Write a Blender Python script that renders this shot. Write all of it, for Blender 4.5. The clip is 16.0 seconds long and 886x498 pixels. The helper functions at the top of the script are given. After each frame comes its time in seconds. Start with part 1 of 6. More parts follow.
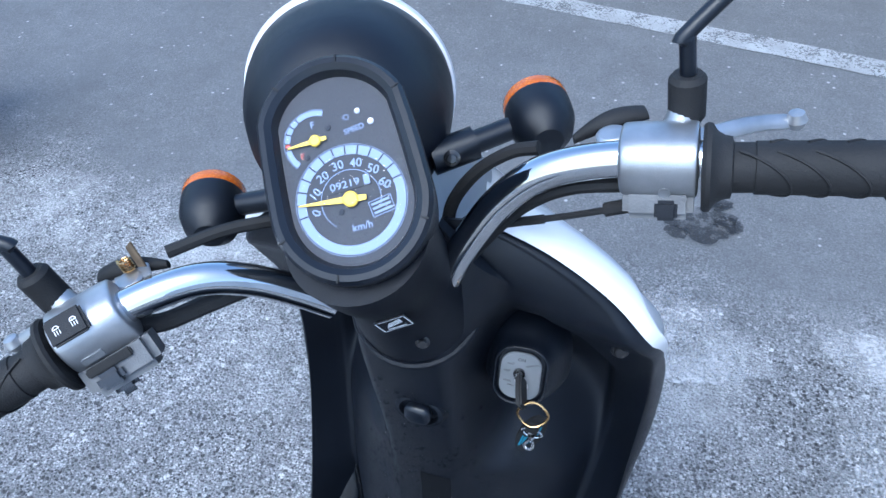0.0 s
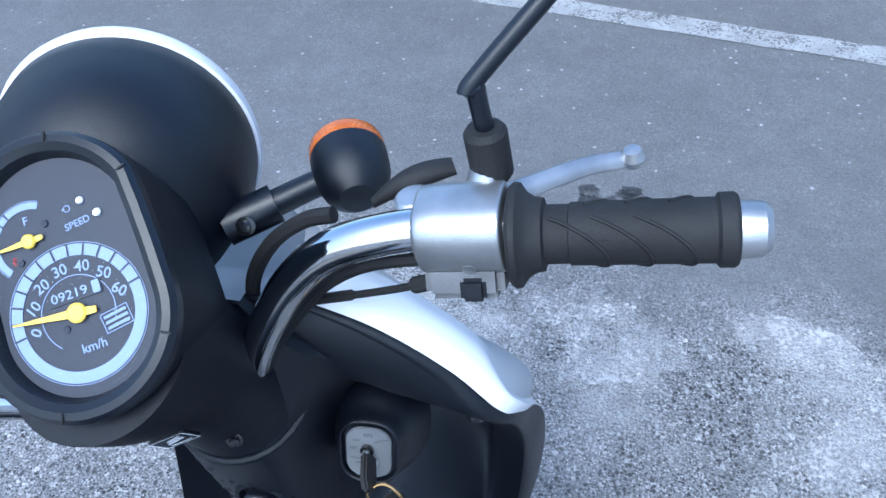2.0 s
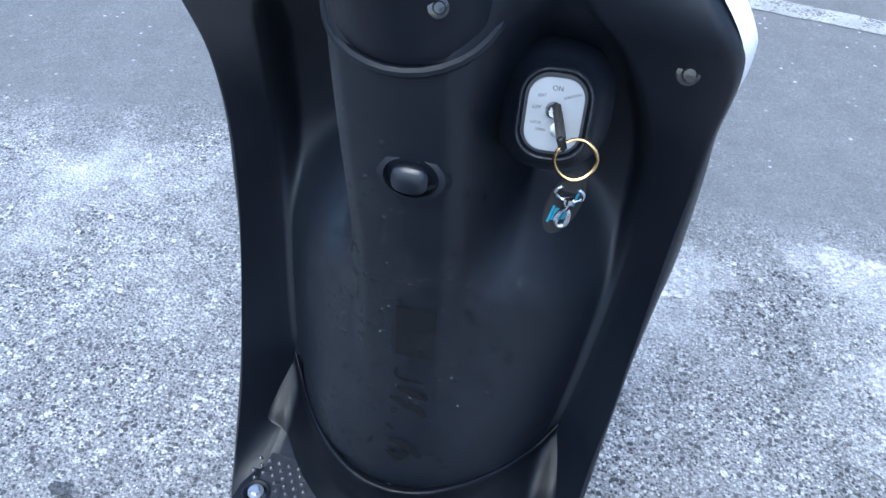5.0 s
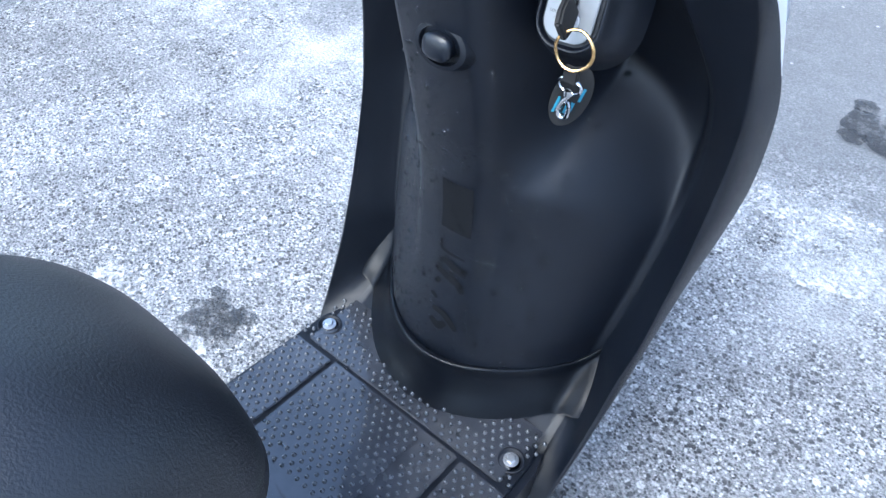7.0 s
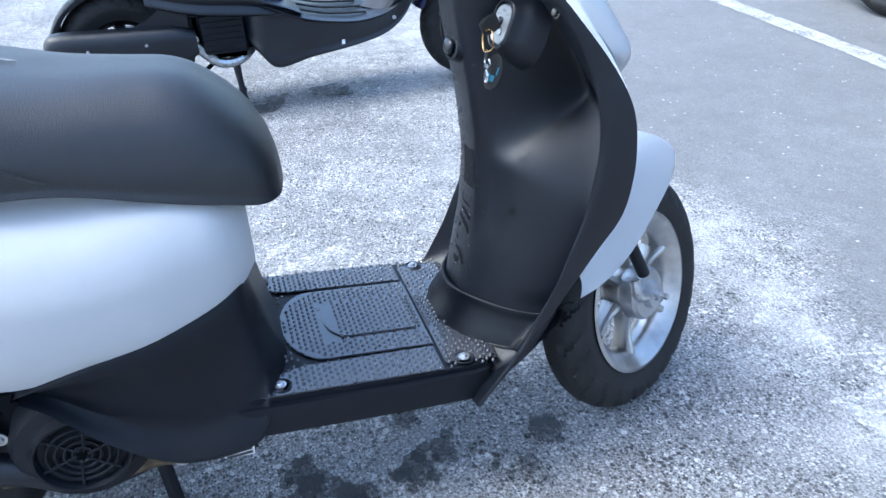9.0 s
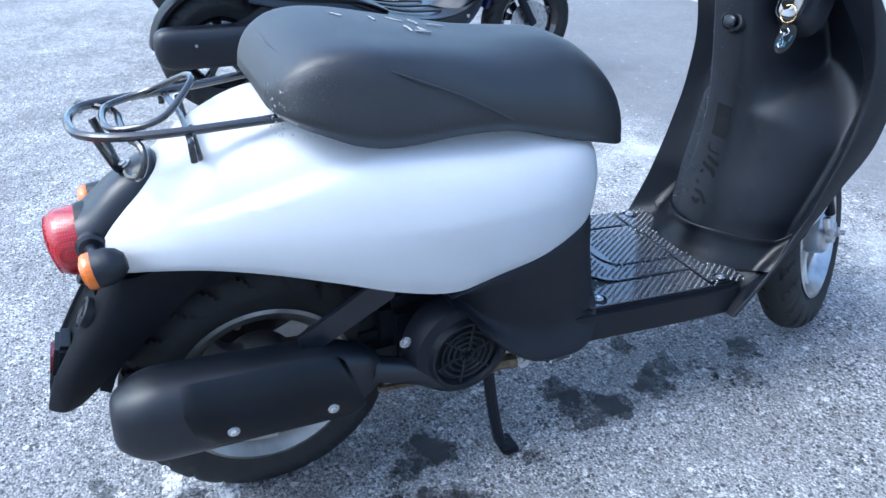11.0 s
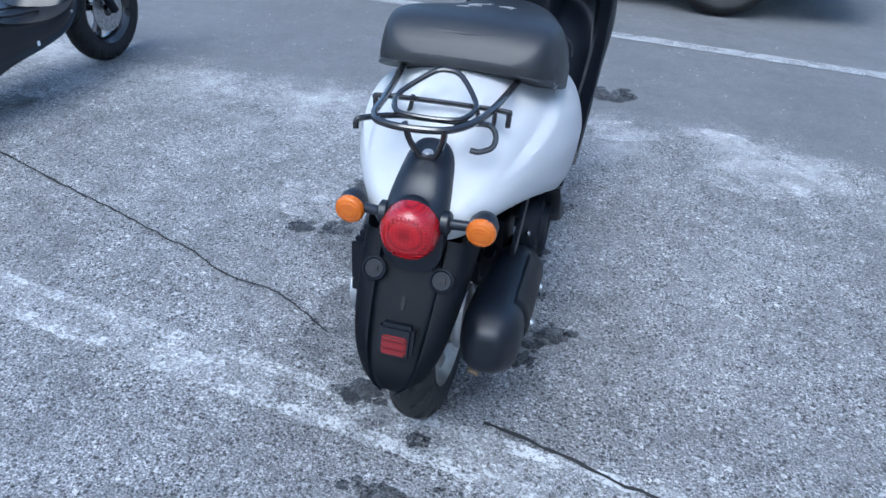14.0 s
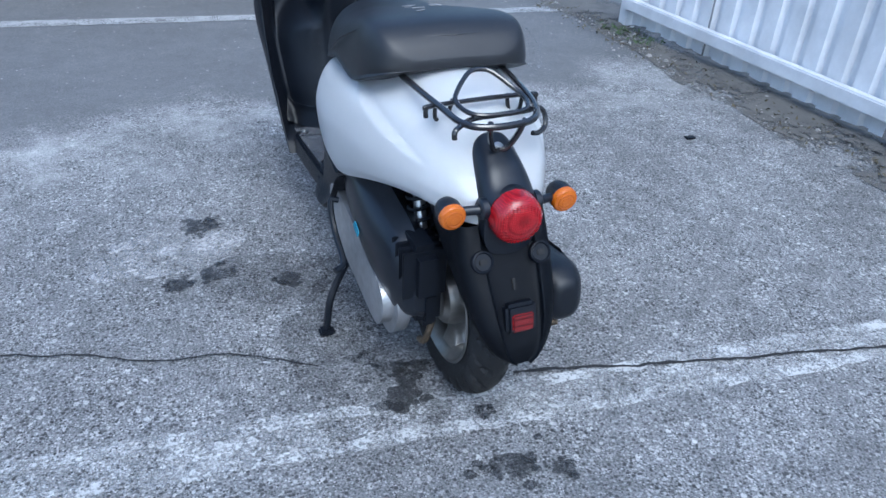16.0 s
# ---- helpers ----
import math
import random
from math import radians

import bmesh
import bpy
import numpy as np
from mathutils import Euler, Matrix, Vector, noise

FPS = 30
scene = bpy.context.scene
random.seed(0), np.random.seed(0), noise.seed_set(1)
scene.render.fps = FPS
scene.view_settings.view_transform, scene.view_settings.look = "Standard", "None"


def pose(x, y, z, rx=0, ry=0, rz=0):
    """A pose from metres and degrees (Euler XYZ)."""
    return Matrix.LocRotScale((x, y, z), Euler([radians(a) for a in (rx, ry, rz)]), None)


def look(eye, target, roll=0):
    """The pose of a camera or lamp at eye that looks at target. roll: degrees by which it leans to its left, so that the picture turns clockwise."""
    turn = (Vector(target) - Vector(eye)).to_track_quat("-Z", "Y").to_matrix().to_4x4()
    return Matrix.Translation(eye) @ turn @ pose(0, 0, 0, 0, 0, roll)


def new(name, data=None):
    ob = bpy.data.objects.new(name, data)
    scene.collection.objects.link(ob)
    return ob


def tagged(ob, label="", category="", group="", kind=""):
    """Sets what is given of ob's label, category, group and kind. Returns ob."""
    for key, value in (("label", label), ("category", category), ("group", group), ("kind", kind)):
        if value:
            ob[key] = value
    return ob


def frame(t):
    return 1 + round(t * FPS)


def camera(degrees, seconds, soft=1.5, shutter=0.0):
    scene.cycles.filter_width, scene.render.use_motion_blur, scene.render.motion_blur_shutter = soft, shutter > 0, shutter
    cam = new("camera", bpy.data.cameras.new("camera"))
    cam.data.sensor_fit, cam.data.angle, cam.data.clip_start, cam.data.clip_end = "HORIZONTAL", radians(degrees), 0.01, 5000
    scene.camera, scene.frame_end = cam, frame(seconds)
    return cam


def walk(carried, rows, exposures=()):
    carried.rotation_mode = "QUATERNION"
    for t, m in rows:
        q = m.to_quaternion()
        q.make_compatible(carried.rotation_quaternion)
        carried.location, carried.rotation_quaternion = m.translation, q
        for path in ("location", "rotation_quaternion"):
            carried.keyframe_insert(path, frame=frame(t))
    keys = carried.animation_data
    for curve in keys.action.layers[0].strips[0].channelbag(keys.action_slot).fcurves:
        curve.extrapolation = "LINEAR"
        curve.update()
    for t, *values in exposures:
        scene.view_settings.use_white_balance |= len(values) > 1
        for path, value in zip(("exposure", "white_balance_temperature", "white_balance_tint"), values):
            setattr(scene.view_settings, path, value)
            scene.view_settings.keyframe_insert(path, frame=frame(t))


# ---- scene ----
cam = camera(62.8, 16.0)
PATH = [
    (0, (0.1775, -0.2815, 1.1908), (-0.3726, 0.9762, -0.1228), -2.11),
    (0.5, (0.2081, -0.2245, 1.1963), (-0.2711, 1.0618, -0.1174), -3.16),
    (1, (0.2204, -0.1825, 1.1903), (-0.1988, 1.1097, -0.138), -3.53),
    (1.5, (0.2296, -0.1608, 1.1829), (-0.1593, 1.1247, -0.1611), -3.07),
    (2, (0.2264, -0.1676, 1.1773), (-0.1744, 1.11, -0.1707), -2.29),
    (2.5, (0.1913, -0.2163, 1.1782), (-0.24, 1.0602, -0.1614), -1.36),
    (3, (0.1659, -0.2896, 1.1625), (-0.2549, 1.0106, -0.1575), 0.37),
    (3.5, (0.1465, -0.3358, 1.1178), (-0.2207, 1.0103, -0.1719), 2.69),
    (3.7, (0.1378, -0.3439, 1.0906), (-0.2048, 1.0224, -0.1844), 3.64),
    (6, (0.116, -0.289, 0.883), (-0.225, 1.097, -0.518), 4.3),
    (6.5, (0.199, -0.297, 0.897), (-0.417, 0.91, -0.574), 1.3),
    (7, (0.296, -0.299, 0.931), (-0.576, 0.729, -0.547), -0.2),
    (7.5, (0.434, -0.313, 0.951), (-0.68, 0.557, -0.464), -0.8),
    (8, (0.605, -0.306, 0.966), (-0.717, 0.441, -0.336), -0.7),
    (8.5, (0.761, -0.276, 0.948), (-0.764, 0.336, -0.192), -1.8),
    (9, (0.896, -0.26, 0.913), (-0.744, 0.245, -0.115), -2.4),
    (9.5, (0.956, -0.344, 0.906), (-0.735, 0.106, -0.062), -2.8),
    (10, (0.965, -0.509, 0.912), (-0.726, -0.055, -0.055), -2.8),
    (10.2, (0.956, -0.565, 0.907), (-0.723, -0.09, -0.07), -2.6),
    (12.3, (0.738, -1.375, 0.981), (-0.516, -0.192, -0.032), 2.0),
    (12.5, (0.687, -1.42, 0.976), (-0.495, -0.172, -0.045), 2.0),
    (13, (0.584, -1.525, 0.992), (-0.389, -0.126, -0.055), 1.7),
    (13.5, (0.419, -1.72, 1.001), (-0.269, -0.175, -0.066), 2.2),
    (14, (0.258, -1.845, 1.024), (-0.135, -0.194, -0.034), 3.7),
    (14.5, (0.064, -1.881, 1.028), (-0.021, -0.193, -0.04), 3.8),
    (15, (-0.116, -1.896, 1.041), (0.085, -0.229, -0.046), 3.7),
    (15.5, (-0.366, -1.935, 1.056), (0.097, -0.319, -0.028), 3.6),
    (16, (-0.512, -1.859, 1.054), (0.171, -0.307, -0.007), 3.1),
]
# the phone's own exposure, opening up over the dark footwell, and its cool white balance
walk(cam, [(t, look(*row)) for t, *row in PATH],
     [(t, e, k, 3) for t, e, k in ((0.0, 0.84, 5200), (3.5, 0.92, 5240), (6.0, 1.58, 5470), (7.0, 1.68, 5560), (8.5, 1.66, 5660), (10.0, 1.60, 5520), (12.5, 1.22, 5310), (13.5, 0.95, 5320), (14.5, 0.61, 5340), (16.0, 0.57, 5350))])

# ---- light ----
world = bpy.data.worlds.new("sky")
scene.world = world
world.use_nodes = True
wn = world.node_tree
sky = wn.nodes.new("ShaderNodeTexSky")
sky.sky_type = 'NISHITA'
sky.sun_disc = False
sky.sun_elevation = radians(58)
sky.sun_rotation = radians(188)
sky.air_density, sky.dust_density, sky.ozone_density = 1.0, 3.0, 1.0
wn.links.new(sky.outputs[0], wn.nodes["Background"].inputs[0])
wn.nodes["Background"].inputs[1].default_value = 0.2
sun_data = bpy.data.lights.new("sun", 'SUN')
sun_data.energy, sun_data.angle, sun_data.color = 1.2, radians(35), (1.0, 0.97, 0.93)
sun = new("sun", sun_data)
sun.matrix_world = look((-0.12, -0.85, 1.37), (0, 0, 0))


# ---- materials ----
def material(name, base, rough=0.5, metal=0.0, grain=0.15, grain_scale=60.0, stain=0.15, stain_scale=4.0,
             bump=0.0, bump_scale=400.0, coat=0.0, rough_var=0.1, other=None):
    """A principled surface with colour variation at two scales, uneven gloss and fine relief."""
    m = bpy.data.materials.new(name)
    m.use_nodes = True
    n, l = m.node_tree.nodes, m.node_tree.links
    p = n["Principled BSDF"]
    tc = n.new("ShaderNodeTexCoord")

    def noise_tex(scale, detail=4.0):
        t = n.new("ShaderNodeTexNoise")
        t.inputs["Scale"].default_value, t.inputs["Detail"].default_value = scale, detail
        l.new(tc.outputs["Object"], t.inputs["Vector"])
        return t
    a, b = noise_tex(grain_scale), noise_tex(stain_scale, 6.0)
    dark = other or tuple(c * (1 - grain) for c in base)
    light = tuple(min(1.0, c * (1 + grain)) for c in base)
    m1 = n.new("ShaderNodeMix")
    m1.data_type = 'RGBA'
    m1.inputs["A"].default_value, m1.inputs["B"].default_value = (*dark, 1), (*light, 1)
    l.new(a.outputs["Fac"], m1.inputs["Factor"])
    m2 = n.new("ShaderNodeMix")
    m2.data_type, m2.blend_type = 'RGBA', 'MULTIPLY'
    ramp = n.new("ShaderNodeMapRange")
    ramp.inputs["From Min"].default_value, ramp.inputs["From Max"].default_value = 0.35, 0.65
    ramp.inputs["To Min"].default_value, ramp.inputs["To Max"].default_value = 1 - stain, 1.0
    l.new(b.outputs["Fac"], ramp.inputs["Value"])
    m2.inputs["Factor"].default_value = 1.0
    l.new(m1.outputs["Result"], m2.inputs["A"])
    l.new(ramp.outputs["Result"], m2.inputs["B"])
    l.new(m2.outputs["Result"], p.inputs["Base Color"])
    rr = n.new("ShaderNodeMapRange")
    rr.inputs["To Min"].default_value = max(0.02, rough - rough_var)
    rr.inputs["To Max"].default_value = min(1.0, rough + rough_var)
    l.new(b.outputs["Fac"], rr.inputs["Value"])
    l.new(rr.outputs["Result"], p.inputs["Roughness"])
    p.inputs["Metallic"].default_value = metal
    p.inputs["Coat Weight"].default_value = coat
    p.inputs["Coat Roughness"].default_value = 0.06
    if bump:
        c = noise_tex(bump_scale, 3.0)
        bn = n.new("ShaderNodeBump")
        bn.inputs["Strength"].default_value, bn.inputs["Distance"].default_value = bump, 0.001
        l.new(c.outputs["Fac"], bn.inputs["Height"])
        l.new(bn.outputs["Normal"], p.inputs["Normal"])
    return m


def lens_material(name, base, deep, pitch=230.0, rough=0.16):
    """Coloured plastic lens with a square grid of small moulded prisms behind a clear face."""
    m = material(name, base, rough, grain=0.1, stain=0.05, coat=0.35)
    n, l = m.node_tree.nodes, m.node_tree.links
    p = n["Principled BSDF"]
    tc, cells, edge, mx = (n.new("ShaderNode" + k) for k in ("TexCoord", "TexVoronoi", "MapRange", "Mix"))
    cells.distance, cells.inputs["Randomness"].default_value, cells.inputs["Scale"].default_value = 'CHEBYCHEV', 0.0, pitch
    l.new(tc.outputs["Object"], cells.inputs["Vector"])
    edge.inputs["From Min"].default_value, edge.inputs["From Max"].default_value = 0.18, 0.46
    l.new(cells.outputs["Distance"], edge.inputs["Value"])
    mx.data_type = 'RGBA'
    mx.inputs["A"].default_value, mx.inputs["B"].default_value = (*base, 1), (*deep, 1)
    l.new(edge.outputs["Result"], mx.inputs["Factor"])
    l.new(mx.outputs["Result"], p.inputs["Base Color"])
    bn = n.new("ShaderNodeBump")
    bn.inputs["Strength"].default_value, bn.inputs["Distance"].default_value, bn.invert = 0.6, 0.001, True
    l.new(cells.outputs["Distance"], bn.inputs["Height"])
    l.new(bn.outputs["Normal"], p.inputs["Normal"])
    return m


WHITE = material("white_paint", (0.8, 0.81, 0.825), 0.34, coat=0.3, grain=0.015, stain=0.02, stain_scale=5, rough_var=0.03)
BLACK = material("black_plastic", (0.0045, 0.0065, 0.0115), 0.48, grain=0.3, stain=0.25, stain_scale=8, bump=0.35, bump_scale=1500)
SATIN = material("satin_black_plastic", (0.006, 0.0085, 0.0145), 0.33, grain=0.3, stain=0.3, stain_scale=10, bump=0.15, bump_scale=1200)
MATTE = material("soft_matte_black_plastic", (0.0025, 0.0045, 0.0095), 0.42, grain=0.25, stain=0.2, stain_scale=9, bump=0.3, bump_scale=1800)
GLOSS = material("glossy_black_paint", (0.012, 0.012, 0.014), 0.2, grain=0.2, stain=0.2, coat=0.5)
VINYL = material("black_vinyl", (0.0105, 0.0115, 0.015), 0.44, grain=0.3, stain=0.25, stain_scale=7, bump=0.55, bump_scale=620)
RUBBER = material("rubber", (0.02, 0.02, 0.021), 0.66, grain=0.35, stain=0.4, stain_scale=14, bump=0.4, bump_scale=900)
CHROME = material("chrome", (0.66, 0.67, 0.69), 0.07, 1.0, grain=0.04, stain=0.08, stain_scale=20, rough_var=0.05)
ALLOY = material("cast_aluminium", (0.5, 0.51, 0.53), 0.4, 0.88, grain=0.1, stain=0.22, stain_scale=30, bump=0.15, bump_scale=900)
DIECAST = material("dull_die_cast_alloy", (0.17, 0.173, 0.18), 0.6, 0.4, grain=0.15, stain=0.3, stain_scale=40, bump=0.4, bump_scale=700)
RIMPAINT = material("silver_wheel_paint", (0.58, 0.57, 0.56), 0.32, 0.9, grain=0.15, stain=0.4, stain_scale=18)
# the silver wheel paint darkened, for the rear wheel's dark inside
DARKRIM = material("darkened_wheel_paint", (0.34, 0.33, 0.315), 0.38, 0.85, grain=0.15, stain=0.4, stain_scale=18)
STEEL = material("zinc_steel", (0.55, 0.56, 0.58), 0.3, 0.9, grain=0.15, stain=0.35, stain_scale=80)
RUST = material("stained_brown_steel", (0.16, 0.12, 0.08), 0.6, 0.4, grain=0.4, stain=0.5, stain_scale=60)
ORANGE = lens_material("orange_lens", (0.56, 0.15, 0.006), (0.42, 0.09, 0.003), 360)
RED = lens_material("red_lens", (0.46, 0.006, 0.013), (0.18, 0.001, 0.004), 320)
REFLECT = lens_material("red_reflector", (0.22, 0.006, 0.010), (0.06, 0.001, 0.002), 330)
WET = material("wet_black_plastic", (0.04, 0.043, 0.052), 0.24, grain=0.3, stain=0.3, stain_scale=12, coat=1.0, rough_var=0.14)
LINER = material("white_label", (0.75, 0.77, 0.8), 0.45, grain=0.05, stain=0.1)
DIAL = material("dial_face", (0.022, 0.027, 0.042), 0.6, grain=0.1, stain=0.05)
PLATE = material("satin_silver_plate", (0.24, 0.25, 0.265), 0.42, 0.5, grain=0.08, stain=0.15, stain_scale=40)
PRINT = material("pale_blue_print", (0.24, 0.315, 0.50), 0.6, grain=0.03, stain=0.04)
YELLOW = material("yellow_pointer", (0.9, 0.62, 0.08), 0.5, grain=0.03, stain=0.03)
BLUE = material("dark_blue_paint", (0.02, 0.03, 0.12), 0.2, coat=0.6, grain=0.1, stain=0.1)
CYAN = material("turquoise_print", (0.03, 0.2, 0.3), 0.5, grain=0.1, stain=0.1)
BRASS = material("brass_ring", (0.7, 0.45, 0.2), 0.25, 1.0, grain=0.1, stain=0.15, stain_scale=60)
CHALK = material("rubbed_chalk", (0.27, 0.28, 0.30), 0.85, grain=0.4, grain_scale=600, stain=0.4, stain_scale=90)
BARPRINT = material("dark_print", (0.05, 0.05, 0.055), 0.6)
INK = material("worn_black_print", (0.006, 0.007, 0.009), 0.7)
for m_, level in ((BLACK, 0.28), (MATTE, 0.46), (SATIN, 0.48), (RUBBER, 0.3), (INK, 0.15), (VINYL, 0.6)):
    m_.node_tree.nodes["Principled BSDF"].inputs["Specular IOR Level"].default_value = level


# ---- mesh tools ----
def spline(points, n, closed=False):
    """n points along a smooth curve through the given points."""
    p = np.array(points, float)
    k = len(p)
    spans = k if closed else k - 1
    out = []
    for i in range(n):
        u = i * spans / (n if closed else n - 1)
        j = min(int(u), spans - 1)
        f = u - j
        if closed:
            a, b, c, d = p[(j - 1) % k], p[j % k], p[(j + 1) % k], p[(j + 2) % k]
        else:
            b, c = p[j], p[j + 1]
            a = p[j - 1] if j > 0 else 2 * b - c
            d = p[j + 2] if j + 2 < k else 2 * c - b
        out.append(0.5 * (2 * b + (c - a) * f + (2 * a - 5 * b + 4 * c - d) * f * f + (3 * b - a - 3 * c + d) * f ** 3))
    return np.array(out)


def skin(bm, rings, closed=True, caps=(True, True)):
    """Faces between rings of points."""
    vs = [[bm.verts.new(tuple(q)) for q in r] for r in rings]
    n = len(vs[0])
    for r0, r1 in zip(vs, vs[1:]):
        for i in range(n if closed else n - 1):
            j = (i + 1) % n
            bm.faces.new((r0[i], r0[j], r1[j], r1[i]))
    if closed and caps[0]:
        bm.faces.new(vs[0][::-1])
    if closed and caps[1]:
        bm.faces.new(vs[-1])
    return vs


def loft(sections, n_ring, n_along, closed=True, caps=(True, True)):
    """A smooth skin through sections of equal point count."""
    sec = np.array(sections, float)
    along = np.stack([spline(sec[:, k], n_along) for k in range(sec.shape[1])], 1)
    bm = bmesh.new()
    skin(bm, [spline(r, n_ring, closed) for r in along], closed, caps)
    return bm


def tube(points, radius, segs=10, n=None, closed=False, bm=None, flat=1.0):
    bm = bm or bmesh.new()
    p = spline(points, n, closed) if n else np.array(points, float)
    k = len(p)
    rings, up = [], None
    for i in range(k):
        a, b = (p[(i - 1) % k], p[(i + 1) % k]) if closed else (p[max(i - 1, 0)], p[min(i + 1, k - 1)])
        t = Vector(b - a).normalized()
        if up is None:
            up = t.orthogonal().normalized()
        up = (up - t * up.dot(t)).normalized()
        side = t.cross(up)
        r = radius[i * (len(radius) - 1) // max(k - 1, 1)] if isinstance(radius, (list, tuple)) else radius
        rings.append([Vector(p[i]) + (up * math.cos(w) + side * math.sin(w) * flat) * r
                      for w in (2 * math.pi * s / segs for s in range(segs))])
    if closed:
        rings.append(rings[0])
        skin(bm, rings, True, (False, False))
        bmesh.ops.remove_doubles(bm, verts=bm.verts, dist=1e-6)
    else:
        skin(bm, rings)
    return bm


def lathe(profile, segs=32, bm=None, squash=1.0):
    """Spins (radius, height) about z."""
    bm = bm or bmesh.new()
    rings = [[(max(r, 1e-5) * math.cos(a), max(r, 1e-5) * math.sin(a) * squash, h)
              for a in (2 * math.pi * s / segs for s in range(segs))] for r, h in profile]
    skin(bm, rings)
    return bm


def slab(outline, depth, bevel=0.0, bm=None, segs=2):
    """An outline in x, y pushed out to depth in z, edges rounded."""
    bm = bm or bmesh.new()
    lo = [bm.verts.new((x, y, 0)) for x, y in outline]
    f = bm.faces.new(lo)
    ex = bmesh.ops.extrude_face_region(bm, geom=[f])
    top = [v for v in ex["geom"] if isinstance(v, bmesh.types.BMVert)]
    bmesh.ops.translate(bm, verts=top, vec=(0, 0, depth))
    bmesh.ops.recalc_face_normals(bm, faces=bm.faces)
    if bevel:
        bmesh.ops.bevel(bm, geom=[e for e in bm.edges if e.calc_face_angle(0) > 0.6], offset=bevel, segments=segs,
                        affect='EDGES', clamp_overlap=True)
    return bm


def box(sx, sy, sz, bevel=0.002, segs=2, bm=None):
    bm = bm or bmesh.new()
    made = bmesh.ops.create_cube(bm, size=1.0)["verts"]
    bmesh.ops.scale(bm, vec=(sx, sy, sz), verts=made)
    if bevel:
        es = list({e for v in made for e in v.link_edges})
        bmesh.ops.bevel(bm, geom=es, offset=bevel, segments=segs, affect='EDGES', clamp_overlap=True)
    return bm


def round_rect(w, h, r, n=5):
    pts = []
    for cx, cy, a0 in ((w / 2 - r, h / 2 - r, 0), (-w / 2 + r, h / 2 - r, 90), (-w / 2 + r, -h / 2 + r, 180), (w / 2 - r, -h / 2 + r, 270)):
        for i in range(n + 1):
            a = radians(a0 + 90 * i / n)
            pts.append((cx + r * math.cos(a), cy + r * math.sin(a)))
    return pts


def moved(bm, m):
    bm.transform(m)
    return bm


def join(*bms):
    out = bmesh.new()
    for b in bms:
        me = bpy.data.meshes.new("tmp")
        b.to_mesh(me)
        out.from_mesh(me)
        bpy.data.meshes.remove(me)
    return out


def aim(origin, z_axis, up=(0, 0, 1)):
    """A frame at origin whose z points along z_axis and whose y leans to up."""
    z = Vector(z_axis).normalized()
    x = Vector(up).cross(z)
    x = x.normalized() if x.length > 1e-4 else Vector((1, 0, 0))
    y = z.cross(x)
    return Matrix.Translation(origin) @ Matrix((x, y, z)).transposed().to_4x4()


def part(name, bm, mat, parent, label="", m=None, sharp=32):
    if m is not None:
        bm.transform(m)
    bmesh.ops.recalc_face_normals(bm, faces=bm.faces)
    for f in bm.faces:
        f.smooth = True
    for e in bm.edges:
        if e.is_manifold and e.calc_face_angle(0) > radians(sharp):
            e.smooth = False
    me = bpy.data.meshes.new(name)
    bm.to_mesh(me)
    bm.free()
    me.materials.append(mat)
    ob = new(name, me)
    if parent is not None:
        ob.parent = parent
    return tagged(ob, label)


def thing(name, label, category, group="", m=None):
    ob = new(name)
    ob.empty_display_size = 0.1
    if m is not None:
        ob.matrix_world = m
    return tagged(ob, label, category, group)


def structure(name, bm, mat, label):
    return tagged(part(name, bm, mat, None), label, "", "", "structure")


def bolt(parent, origin, axis, r=0.007, mat=None, head="hex"):
    """A screw head with a washer, seated on a surface."""
    bm = lathe([(r, 0), (r, 0.0012), (r * 0.7, 0.0016)], 16)
    lathe([(r * 0.62, 0.0014), (r * 0.62, 0.004), (r * 0.5, 0.005), (0, 0.0052)], 6 if head == "hex" else 14, bm)
    return part("bolt", bm, mat or STEEL, parent, "", aim(origin, axis))


